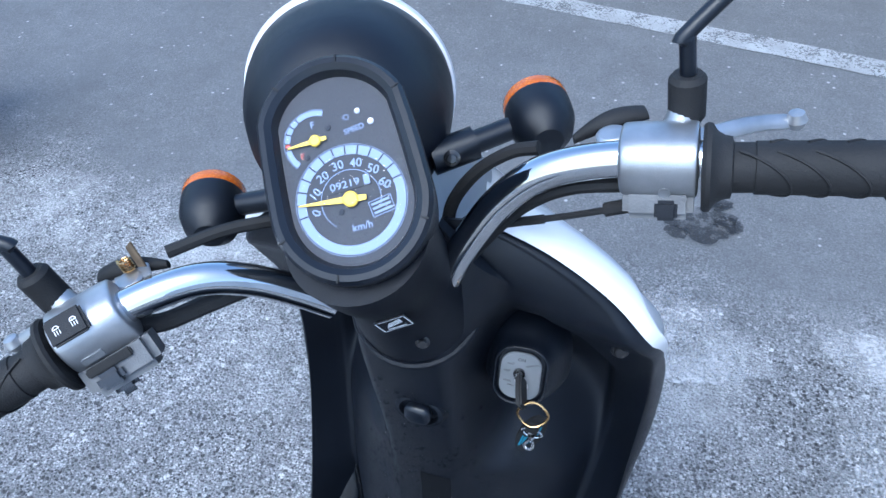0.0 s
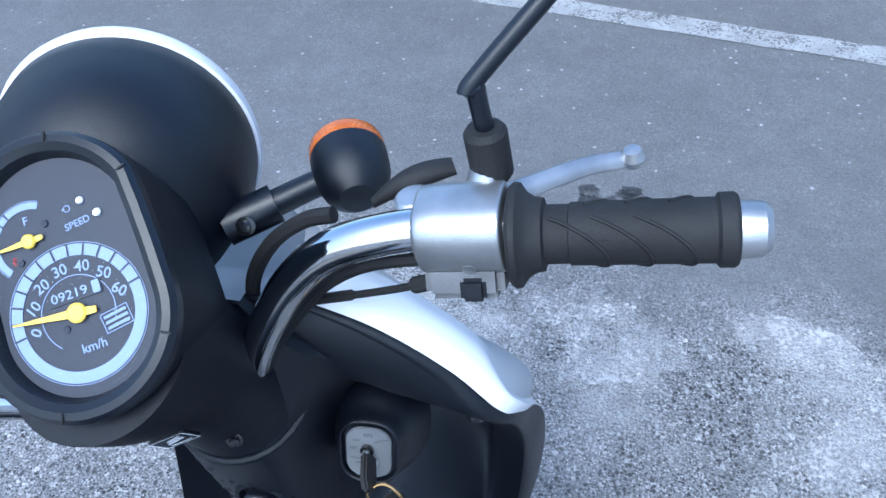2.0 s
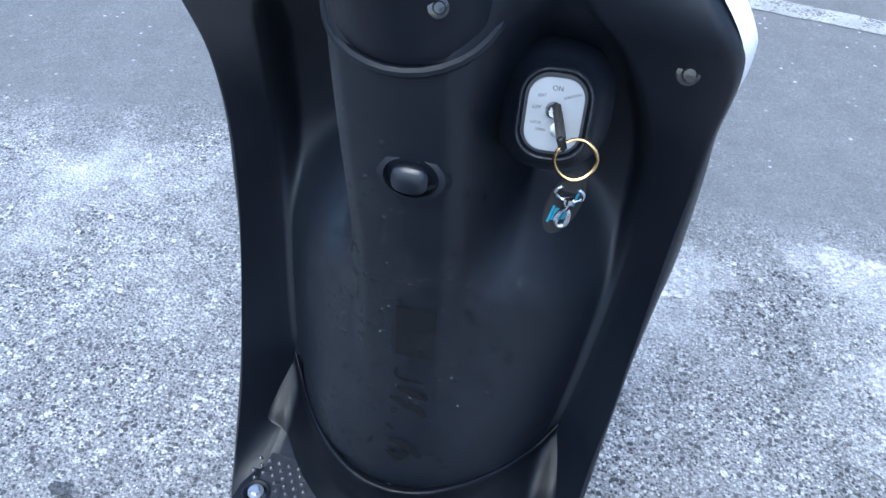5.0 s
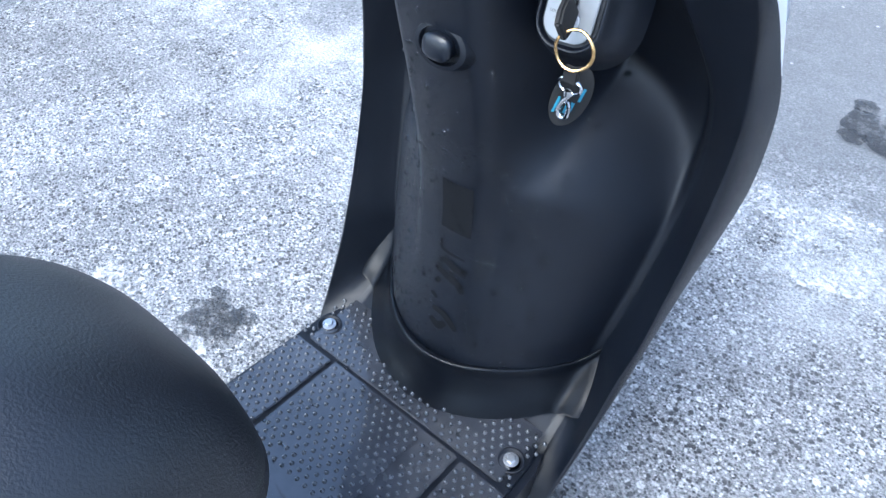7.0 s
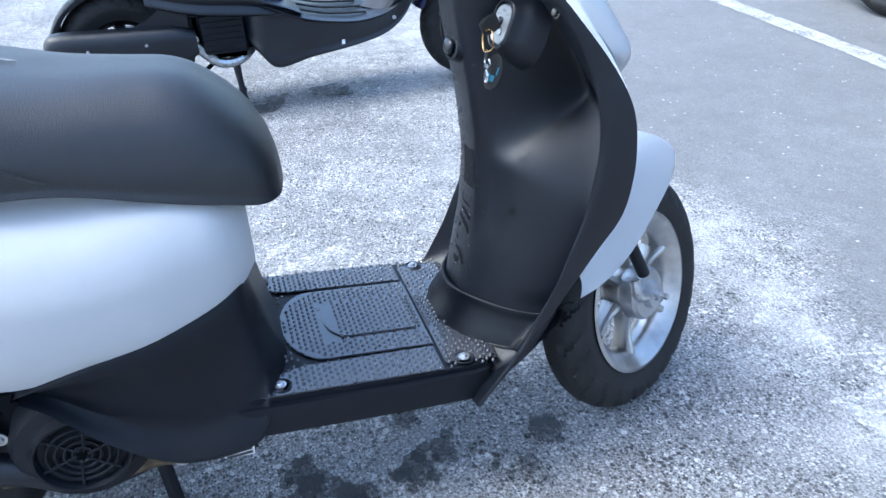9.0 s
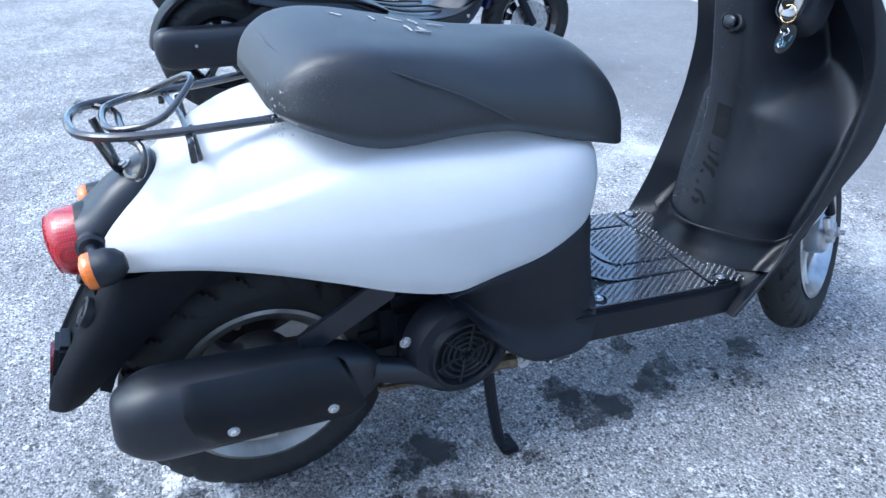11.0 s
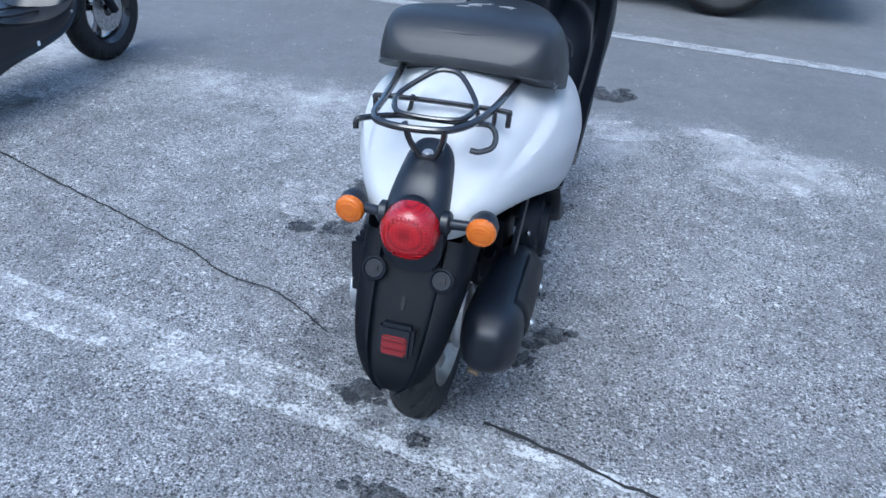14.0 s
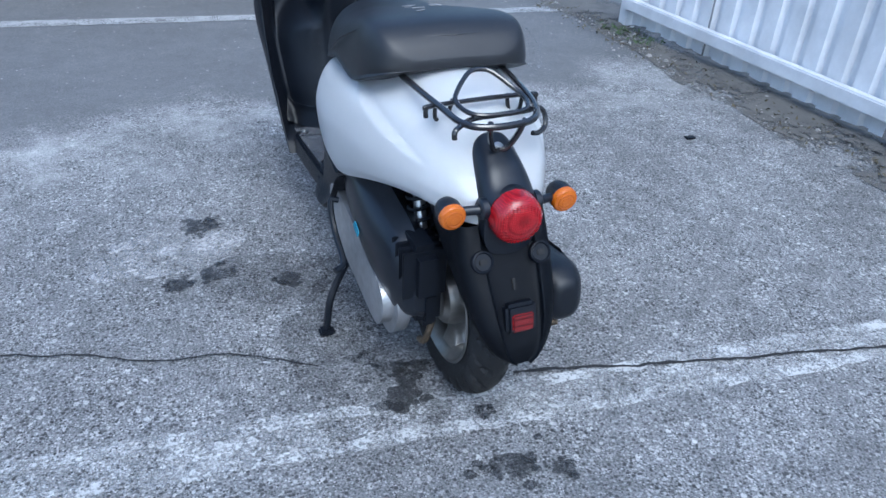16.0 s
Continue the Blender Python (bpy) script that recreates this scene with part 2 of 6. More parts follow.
# ---- ground ----
def asphalt_material():
    m = bpy.data.materials.new("worn_asphalt")
    m.use_nodes = True
    n, l = m.node_tree.nodes, m.node_tree.links
    p = n["Principled BSDF"]
    tc = n.new("ShaderNodeTexCoord")

    def tex(kind, scale, **kw):
        t = n.new(kind)
        t.inputs["Scale"].default_value = scale
        for k, v in kw.items():
            t.inputs[k].default_value = v
        l.new(tc.outputs["Object"], t.inputs["Vector"])
        return t

    def ramp(src, a, b, lo=0.0, hi=1.0):
        r = n.new("ShaderNodeMapRange")
        for k, v in (("From Min", a), ("From Max", b), ("To Min", lo), ("To Max", hi)):
            r.inputs[k].default_value = v
        l.new(src, r.inputs["Value"])
        return r.outputs["Result"]

    def mix(fac, a, b, blend='MIX'):
        x = n.new("ShaderNodeMix")
        x.data_type, x.blend_type = 'RGBA', blend
        for key, v in (("Factor", fac), ("A", a), ("B", b)):
            if isinstance(v, (int, float)):
                x.inputs[key].default_value = v
            elif isinstance(v, tuple):
                x.inputs[key].default_value = (*v, 1)
            else:
                l.new(v, x.inputs[key])
        return x.outputs["Result"]

    def calc(op, a, b):
        x = n.new("ShaderNodeMath")
        x.operation = op
        for i, v in enumerate((a, b)):
            if isinstance(v, (int, float)):
                x.inputs[i].default_value = v
            else:
                l.new(v, x.inputs[i])
        return x.outputs[0]
    big = tex("ShaderNodeTexNoise", 0.9, Detail=6.0, Roughness=0.6)
    mid = tex("ShaderNodeTexNoise", 5.0, Detail=8.0, Roughness=0.7)
    fine = tex("ShaderNodeTexNoise", 190.0, Detail=5.0, Roughness=0.75)
    chips = tex("ShaderNodeTexVoronoi", 210.0)
    chips2 = tex("ShaderNodeTexVoronoi", 62.0)
    # worn, open-grained asphalt near, a smoother darker stretch further ahead
    sep = n.new("ShaderNodeSeparateXYZ")
    l.new(tc.outputs["Object"], sep.inputs[0])
    edge = calc('ADD', sep.outputs["Y"], calc('MULTIPLY', calc('SUBTRACT', big.outputs["Fac"], 0.5), 1.6))
    smooth = ramp(edge, SMOOTH_FROM, SMOOTH_FROM + 0.25)
    worn = ramp(mid.outputs["Fac"], 0.4, 0.62)
    col = mix(ramp(fine.outputs["Fac"], 0.40, 0.60), (0.07, 0.071, 0.075), (0.35, 0.354, 0.362))
    pick = n.new("ShaderNodeSeparateColor")
    l.new(chips.outputs["Color"], pick.inputs[0])
    pale = ramp(pick.outputs[0], 0.62, 0.72)
    core = ramp(chips.outputs["Distance"], 0.55, 0.35)
    col = mix(calc('MULTIPLY', pale, core), col, (0.50, 0.50, 0.51))
    pick2 = n.new("ShaderNodeSeparateColor")
    l.new(chips2.outputs["Color"], pick2.inputs[0])
    stone = calc('MULTIPLY', ramp(pick2.outputs[0], 0.90, 0.93), ramp(chips2.outputs["Distance"], 0.4, 0.32))
    col = mix(stone, col, (0.54, 0.535, 0.53))
    chips3 = tex("ShaderNodeTexVoronoi", 105.0)
    pick3 = n.new("ShaderNodeSeparateColor")
    l.new(chips3.outputs["Color"], pick3.inputs[0])
    core3 = ramp(chips3.outputs["Distance"], 0.5, 0.36)
    col = mix(calc('MULTIPLY', ramp(pick3.outputs[0], 0.78, 0.82), core3), col, (0.45, 0.45, 0.455))
    col = mix(calc('MULTIPLY', ramp(pick3.outputs[1], 0.25, 0.20), core3), col, (0.045, 0.046, 0.05))
    pits = ramp(pick.outputs[1], 0.34, 0.22)
    col = mix(calc('MULTIPLY', pits, core), col, (0.03, 0.031, 0.034))
    col = mix(ramp(worn, 0, 1, 0.0, 0.4), col, (0.145, 0.147, 0.154))
    flat = mix(ramp(fine.outputs["Fac"], 0.35, 0.65), (0.091, 0.094, 0.100), (0.137, 0.141, 0.148))
    flat = mix(calc('MULTIPLY', ramp(pick2.outputs[0], 0.975, 0.99), ramp(chips2.outputs["Distance"], 0.35, 0.2)), flat, (0.4, 0.4, 0.41))
    flat = mix(ramp(mid.outputs["Fac"], 0.35, 0.7, 0.0, 0.35), flat, (0.105, 0.108, 0.113))
    col = mix(calc('MULTIPLY', smooth, 0.85), col, flat)
    # lime-pale crust along the border of the smoother stretch
    crust = calc('MULTIPLY', ramp(edge, SMOOTH_FROM - 0.42, SMOOTH_FROM - 0.06), ramp(edge, SMOOTH_FROM + 0.12, SMOOTH_FROM - 0.02))
    crust = calc('MULTIPLY', crust, ramp(mid.outputs["Fac"], 0.42, 0.60))
    col = mix(calc('MULTIPLY', crust, ramp(fine.outputs["Fac"], 0.36, 0.56, 0.15, 0.75)), col, (0.5, 0.505, 0.51))
    # uneven wear: dull and pale patches a hand to a metre across
    patch = tex("ShaderNodeTexNoise", 2.3, Detail=7.0, Roughness=0.62)
    blot = tex("ShaderNodeTexNoise", 13.0, Detail=5.0, Roughness=0.65)
    tone = calc('MULTIPLY', ramp(patch.outputs["Fac"], 0.36, 0.64, 0.80, 1.20), ramp(blot.outputs["Fac"], 0.34, 0.66, 0.8, 1.15))
    tone = calc('ADD', calc('MULTIPLY', tone, calc('SUBTRACT', 1.0, calc('MULTIPLY', smooth, 0.6))), calc('MULTIPLY', smooth, 0.6))
    grey = n.new("ShaderNodeCombineColor")
    for i in range(3):
        l.new(tone, grey.inputs[i])
    col = mix(1.0, col, grey.outputs[0], 'MULTIPLY')
    l.new(col, p.inputs["Base Color"])
    l.new(ramp(fine.outputs["Fac"], 0.3, 0.7, 0.75, 0.95), p.inputs["Roughness"])
    bn = n.new("ShaderNodeBump")
    bn.inputs["Distance"].default_value = 0.004
    l.new(ramp(smooth, 0, 1, 0.9, 0.3), bn.inputs["Strength"])
    h = calc('ADD', calc('MULTIPLY', fine.outputs["Fac"], 0.8), calc('SUBTRACT', 0.6, chips.outputs["Distance"]))
    l.new(h, bn.inputs["Height"])
    l.new(bn.outputs["Normal"], p.inputs["Normal"])
    return m


def masked_material(name, base, keep, scale, rough=0.8, fineness=0.5, opacity=1.0, soft=0.03):
    """Paint or damp that has worn off in patches: opaque where the noise is above keep."""
    m = material(name, base, rough, grain=0.18, grain_scale=180, stain=0.25, stain_scale=12, bump=0.6, bump_scale=350)
    n, l = m.node_tree.nodes, m.node_tree.links
    p = n["Principled BSDF"]
    tc = n.new("ShaderNodeTexCoord")
    a = n.new("ShaderNodeTexNoise")
    a.inputs["Scale"].default_value, a.inputs["Detail"].default_value, a.inputs["Roughness"].default_value = scale, 9.0, 0.72
    l.new(tc.outputs["Object"], a.inputs["Vector"])
    r = n.new("ShaderNodeMapRange")
    r.inputs["From Min"].default_value, r.inputs["From Max"].default_value = keep - soft, keep + soft
    r.inputs["To Max"].default_value = opacity
    coarse = n.new("ShaderNodeTexNoise")
    coarse.inputs["Scale"].default_value, coarse.inputs["Detail"].default_value = scale * 0.09, 4.0
    l.new(tc.outputs["Object"], coarse.inputs["Vector"])
    both = n.new("ShaderNodeMath")
    both.operation = 'MULTIPLY_ADD'
    both.inputs[1].default_value = fineness
    half = n.new("ShaderNodeMath")
    half.operation = 'MULTIPLY'
    half.inputs[1].default_value = 1 - fineness
    l.new(coarse.outputs["Fac"], half.inputs[0])
    l.new(a.outputs["Fac"], both.inputs[0])
    l.new(half.outputs[0], both.inputs[2])
    l.new(both.outputs[0], r.inputs["Value"])
    l.new(r.outputs["Result"], p.inputs["Alpha"])
    return m


SMOOTH_FROM = 0.80
ASPHALT = asphalt_material()
PAINT = masked_material("white_line_paint", (0.36, 0.37, 0.38), 0.455, 110, fineness=0.7)
WORN_PAINT = masked_material("worn_line_paint", (0.52, 0.53, 0.54), 0.503, 130, fineness=0.66, soft=0.05, opacity=0.9)
DAMP = masked_material("damp_stain", (0.03, 0.031, 0.034), 0.46, 45, 0.55, opacity=0.62)
CRACK = material("crack_gap_shade", (0.02, 0.02, 0.022), 0.9)

bm = bmesh.new()
bmesh.ops.create_grid(bm, x_segments=40, y_segments=40, size=400)
structure("ground", bm, ASPHALT, "worn grey asphalt of an open parking lot")


def strip(name, a, b, width, mat, label, z=0.003, n=40, rag=0.0):
    """A flat band from a to b with uneven borders."""
    a, b = Vector((*a, z)), Vector((*b, z))
    t = (b - a).normalized()
    s = Vector((-t.y, t.x, 0))
    bm = bmesh.new()
    rows = []
    for i in range(n + 1):
        c = a.lerp(b, i / n)
        rows.append([c + s * (width / 2 + random.uniform(-rag, rag)), c - s * (width / 2 + random.uniform(-rag, rag))])
    skin(bm, rows, closed=False)
    return structure(name, bm, mat, label)


strip("line_far", (-4.5, 2.60), (2.2, 1.93), 0.11, PAINT, "white painted parking line on the asphalt", n=80, rag=0.004)
# the near line has worn through along its middle
strip("line_near_edge", (-3.4, -0.475), (1.75, -1.055), 0.035, WORN_PAINT, "worn white painted line on the asphalt", n=120, rag=0.006)
strip("line_near_edge", (-3.4, -0.565), (1.75, -1.145), 0.035, WORN_PAINT, "worn white painted line on the asphalt", n=120, rag=0.006)
strip("line_near_middle", (-3.4, -0.52), (1.75, -1.10), 0.06, masked_material("faded_paint", (0.5, 0.51, 0.52), 0.535, 150, fineness=0.72, soft=0.05), "faded middle of the worn line", n=120, rag=0.006)


# a flat dark ribbon whose colour stands in for the gap's shade
def crack(points, width):
    pts = spline(points, 160)
    bm = bmesh.new()
    rows = []
    for i, q in enumerate(pts):
        j = 0.006 * noise.noise(Vector((q[0] * 25, q[1] * 25, 3)))
        w = width * (0.5 + 0.9 * abs(noise.noise(Vector((q[0] * 14, 7, q[1] * 9)))))
        rows.append([(q[0], q[1] + j + w, 0.0045), (q[0], q[1] + j - w, 0.0045)])
    skin(bm, rows, closed=False)
    structure("asphalt_crack", bm, CRACK, "thin dark crack in the asphalt")


crack([(-1.85, -0.08), (-1.49, -0.215), (-1.245, -0.303), (-1.0, -0.385), (-0.82, -0.453), (-0.74, -0.475), (-0.593, -0.55), (-0.44, -0.58), (-0.27, -0.676)], 0.004)
crack([(0.12, -0.835), (0.23, -0.857), (0.36, -0.896), (0.5, -0.928), (0.63, -0.962), (0.76, -0.987), (1.0, -1.044), (1.5, -1.13)], 0.006)


def stain(x, y, r, squash=0.7, seed=0, mat=None, name="damp_stain", label="dark damp stain on the asphalt"):
    bm = bmesh.new()
    k = 40
    ring = []
    for i in range(k):
        a = 2 * math.pi * i / k
        q = r * (1 + 0.35 * noise.noise(Vector((math.cos(a) * 1.7 + seed * 7, math.sin(a) * 1.7, seed))) + 0.12 * noise.noise(Vector((math.cos(a) * 6, math.sin(a) * 6, seed))))
        ring.append(bm.verts.new((x + q * math.cos(a), y + q * squash * math.sin(a), 0.0050 + 0.00001 * seed)))
    bm.faces.new(ring)
    structure(name, bm, mat or DAMP, label)


# each spot is a cluster of ragged drops round a centre
drops = random.Random(21)
count = 0
for x, y, r in ((0.10, -0.225, 0.062), (0.075, -0.54, 0.045), (0.09, -0.07, 0.036), (0.10, 0.04, 0.034), (0.06, -0.02, 0.028), (0.155, 0.10, 0.036), (0.03, -0.25, 0.03), (-0.03, -0.06, 0.025), (0.08, 0.16, 0.034),
                (0.21, -0.52, 0.04), (0.17, -0.57, 0.026), (0.16, -0.63, 0.024), (0.10, -0.58, 0.03), (0.08, -0.52, 0.03), (0.16, -0.38, 0.018), (0.0, -1.07, 0.045), (0.09, -1.10, 0.024), (-0.06, -1.04, 0.012), (-0.08, -1.06, 0.013), (0.01, -0.92, 0.022),
                (0.08, -1.02, 0.01), (-0.13, -0.83, 0.042), (-0.13, -0.74, 0.036), (-0.17, -0.69, 0.026), (-0.08, -0.75, 0.03), (-0.12, -0.56, 0.034), (-0.26, -0.33, 0.035), (-0.44, -0.01, 0.055), (-0.52, -0.28, 0.035), (-0.42, -0.255, 0.045),
                (-1.81, -0.10, 0.10), (-1.86, 0.17, 0.08), (0.235, 1.16, 0.085)):
    stain(x, y, r * 0.95, 0.8, count)
    count += 1
    for _ in range(5 if r > 0.02 else 1):
        a, d = drops.uniform(0, 6.28), r * drops.uniform(0.6, 1.15)
        stain(x + d * math.cos(a), y + d * math.sin(a), r * drops.uniform(0.2, 0.46), drops.uniform(0.6, 1.1), count)
        count += 1
MOIST = masked_material("moist_asphalt", (0.05, 0.05, 0.054), 0.49, 22, 0.6, fineness=0.55, opacity=0.42, soft=0.12)
for x, y, r, q in ((-0.13, -0.64, 0.22, 1.2), (-0.30, -0.32, 0.18, 0.6)):
    stain(x, y, r, q, count, MOIST, "moist_patch", "faintly moist darker patch of asphalt")
    count += 1
# pale, dusty wear
DUST = masked_material("pale_wear", (0.6, 0.6, 0.61), 0.53, 120, fineness=0.6, soft=0.06, opacity=0.7)
for i, (x, y, r, q) in enumerate(((0.75, 0.56, 0.20, 0.8), (0.2, 0.78, 0.17, 0.7), (0.62, 0.86, 0.12, 0.6), (-0.55, -0.12, 0.2, 0.6))):
    stain(x, y, r, q, 30 + i, DUST, "pale_patch", "pale worn patch on the asphalt")



# ---- white scooter ----
def tyre_mesh(R, r_in, half_w, grooves=24, segs=288):
    """A tyre about x with diagonal tread grooves cut into the crown."""
    bm = bmesh.new()
    k = 25
    rings = []
    for s in range(segs):
        a = 2 * math.pi * s / segs
        ring = []
        for i in range(k):
            u = -1 + 2 * i / (k - 1)
            w = u * math.pi * 0.5 * 1.22
            x = half_w * math.copysign(abs(math.sin(w)) ** 0.85, w) if abs(w) < math.pi / 2 else half_w * math.copysign(1 - 0.30 * (abs(w) - math.pi / 2) / 0.35, w)
            h = math.cos(w)
            rr = r_in + (R - r_in) * (0.42 + 0.58 * h) if h > 0 else r_in + (R - r_in) * max(0.0, 0.42 + 1.25 * h)
            phase = (a * grooves / (2 * math.pi) + abs(u) * 1.5 + (0.5 if u > 0 else 0)) % 1.0
            if 0.1 < abs(u) < 0.72 and phase < 0.26:
                rr -= 0.006
            ring.append((x, rr * math.cos(a), rr * math.sin(a)))
        rings.append(ring)
    rings.append(rings[0])
    skin(bm, rings, closed=False)
    bmesh.ops.remove_doubles(bm, verts=bm.verts, dist=1e-6)
    return bm


TURN_Y = Matrix.Rotation(radians(90), 4, 'Y')


def wheel(owner, m, R, r_rim, half_w, rim_mat, spokes=5, hub_r=0.045, hub_w=0.05, spoke_w=0.02):
    """Tyre, rim, hub and spokes about the local x axis, under a wheel part."""
    w = part("wheel", lathe([(0.012, -0.05), (0.012, 0.05)], 16), STEEL, owner, "", m @ TURN_Y)
    part("tyre", tyre_mesh(R, r_rim - 0.004, half_w), RUBBER, w, "worn black rubber tyre with curved grooves", m)
    lip = r_rim + 0.004
    prof = [(lip, -0.034), (lip + 0.002, -0.036), (lip - 0.004, -0.038), (lip - 0.012, -0.03), (r_rim - 0.022, -0.018), (r_rim - 0.026, -0.006),
            (r_rim - 0.026, 0.006), (r_rim - 0.022, 0.018), (lip - 0.012, 0.03), (lip - 0.004, 0.038), (lip + 0.002, 0.036), (lip, 0.034)]
    b = bmesh.new()
    rings = [[(r * math.cos(t), r * math.sin(t), h) for t in (2 * math.pi * s / 64 for s in range(64))] for r, h in prof]
    skin(b, rings, True, (False, False))
    part("rim", b, rim_mat, w, "silver painted cast rim" if rim_mat is not GLOSS else "black cast rim", m @ TURN_Y)
    part("hub", lathe([(0, -hub_w), (hub_r * 0.7, -hub_w), (hub_r * 0.9, -hub_w * 0.8), (hub_r, -hub_w * 0.4), (hub_r, hub_w * 0.4), (hub_r * 0.9, hub_w * 0.85), (hub_r * 0.5, hub_w), (0, hub_w)], 40),
         rim_mat, w, "", m @ TURN_Y)
    for i in range(spokes):
        a = 2 * math.pi * i / spokes + 0.35
        d = Matrix.Rotation(a, 4, 'X')
        y0, y1 = hub_r * 0.8, r_rim - 0.02
        sec = [[(x * k, y, z * k * 1.0) for x, z in ((-0.014, -spoke_w), (-0.019, 0), (-0.014, spoke_w), (0.014, spoke_w), (0.019, 0), (0.014, -spoke_w))]
               for y, k in ((y0, 1.15), ((y0 + y1) / 2, 0.8), (y1, 1.25))]
        part("spoke", loft(sec, 18, 9), rim_mat, w, "", m @ d)
    return w


STEER_P = Vector((0.0, 0.446, 0.0))
STEER_D = Vector((0.0, -0.446, 0.895)).normalized()
STEER = Matrix.Translation(STEER_P + Vector((0.001, 0, 0))) @ Matrix.Rotation(radians(31), 4, STEER_D) @ Matrix.Translation(-STEER_P)

scooter = thing("motor_scooter", "white and black motor scooter with chrome handlebars parked on its stand", "scooter")

# rear body
BODY = [  # y, half width, lower edge, widest height, top
    (-0.255, 0.085, 0.440, 0.480, 0.535), (-0.275, 0.120, 0.428, 0.480, 0.560), (-0.31, 0.150, 0.412, 0.480, 0.585), (-0.38, 0.178, 0.400, 0.480, 0.600),
    (-0.46, 0.193, 0.396, 0.482, 0.610), (-0.53, 0.197, 0.392, 0.485, 0.625), (-0.60, 0.192, 0.408, 0.492, 0.640), (-0.68, 0.180, 0.437, 0.500, 0.650),
    (-0.76, 0.158, 0.460, 0.506, 0.640), (-0.83, 0.130, 0.470, 0.506, 0.602), (-0.89, 0.098, 0.468, 0.496, 0.552), (-0.93, 0.068, 0.462, 0.486, 0.520), (-0.955, 0.025, 0.462, 0.475, 0.494)]


def body_half(y, w, zb, zm, zt):
    up = zt - zm
    return [(w * 0.90, y, zb), (w * 0.965, y, zb + (zm - zb) * 0.35), (w, y, zm), (w * 0.985, y, zm + up * 0.22), (w * 0.93, y, zm + up * 0.45),
            (w * 0.845, y, zm + up * 0.62), (w * 0.72, y, zm + up * 0.74), (w * 0.45, y, zm + up * 0.93), (0.0, y, zt)]


secs = []
for row in BODY:
    h = body_half(*row)
    secs.append(h + [(-x, y, z) for x, y, z in h[-2::-1]])
bm = loft(secs, 121, 110, closed=False)
for v in bm.verts:
    # a crease runs from under the seat down towards the tail
    line = 0.598 + (v.co.y + 0.606) * 0.262
    if -0.86 < v.co.y < -0.5 and v.co.z > line:
        k = min(1.0, (v.co.z - line) / 0.007) * min(1.0, (-0.5 - v.co.y) / 0.08) * min(1.0, (v.co.y + 0.86) / 0.08)
        v.co.x -= math.copysign(0.015 * k, v.co.x) * min(1, abs(v.co.x) / 0.03)
bmesh.ops.solidify(bm, geom=bm.faces, thickness=0.004)
body = part("body_cover", bm, WHITE, scooter, "glossy white rear body cover with a crease along each side")

# black lower cover below the white body and ahead of it, down to the footboard
LOW = [  # y, half width at foot, half width at top, foot, top
    (-0.238, 0.06, 0.05, 0.262, 0.278), (-0.252, 0.095, 0.075, 0.262, 0.33), (-0.270, 0.128, 0.098, 0.258, 0.42), (-0.29, 0.146, 0.128, 0.215, 0.43), (-0.34, 0.157, 0.154, 0.212, 0.418),
    (-0.40, 0.158, 0.168, 0.225, 0.408), (-0.46, 0.156, 0.176, 0.275, 0.402), (-0.51, 0.155, 0.178, 0.345, 0.392), (-0.535, 0.155, 0.178, 0.372, 0.385)]
secs = []
for y, wf, wt, zf, zt in LOW:
    side = [(wf, y, zf), (wf * 0.995 + wt * 0.005, y, zf + (zt - zf) * 0.3), ((wf + wt) / 2, y, zf + (zt - zf) * 0.66), (wt, y, zt), (wt * 0.6, y, zt + 0.004)]
    secs.append(side + [(-x, yy, z) for x, yy, z in side[::-1]])
part("lower_cover", loft(secs, 60, 48), BLACK, scooter, "matte black lower body cover behind the footboard")

# seat
SEAT = [  # y, half width, lower edge, top
    (-0.203, 0.045, 0.530, 0.556), (-0.212, 0.080, 0.524, 0.586), (-0.235, 0.105, 0.526, 0.624), (-0.275, 0.121, 0.540, 0.660), (-0.31, 0.129, 0.551, 0.676), (-0.36, 0.136, 0.568, 0.682),
    (-0.43, 0.146, 0.592, 0.689), (-0.50, 0.153, 0.601, 0.702), (-0.57, 0.158, 0.601, 0.715), (-0.61, 0.160, 0.604, 0.721), (-0.645, 0.159, 0.613, 0.723), (-0.675, 0.153, 0.626, 0.719), (-0.698, 0.144, 0.636, 0.708),
    (-0.714, 0.132, 0.644, 0.694), (-0.724, 0.115, 0.649, 0.680), (-0.730, 0.090, 0.653, 0.670)]
secs = []
for y, w, zb, zt in SEAT:
    hgt = zt - zb
    k = max(0.0, min(1.0, (-0.40 - y) / 0.2))
    side = [(w * 0.93, y, zb), (w, y, zb + hgt * 0.12), (w * (0.96 + 0.025 * k), y, zb + hgt * 0.42), (w * (0.83 + 0.095 * k), y, zb + hgt * (0.70 + 0.08 * k)),
            (w * (0.62 + 0.18 * k), y, zb + hgt * (0.885 + 0.055 * k)), (w * (0.33 + 0.07 * k), y, zt - hgt * 0.015), (0, y, zt)]
    secs.append(side + [(-x, yy, z) for x, yy, z in side[-2::-1]] + [(0, y, zb + 0.002)])
seat = part("seat", loft(secs, 72, 84), VINYL, scooter, "black grained vinyl saddle with a stitched side seam")
for sx in (1, -1):
    seam = [(sx * 0.1535, -0.44, 0.612), (sx * 0.156, -0.50, 0.648), (sx * 0.150, -0.57, 0.680), (sx * 0.141, -0.63, 0.704), (sx * 0.132, -0.672, 0.706), (sx * 0.09, -0.697, 0.703), (0, -0.705, 0.703)]
    part("seam", tube(seam, 0.0016, 6, 40), VINYL, seat, "raised stitched seam")

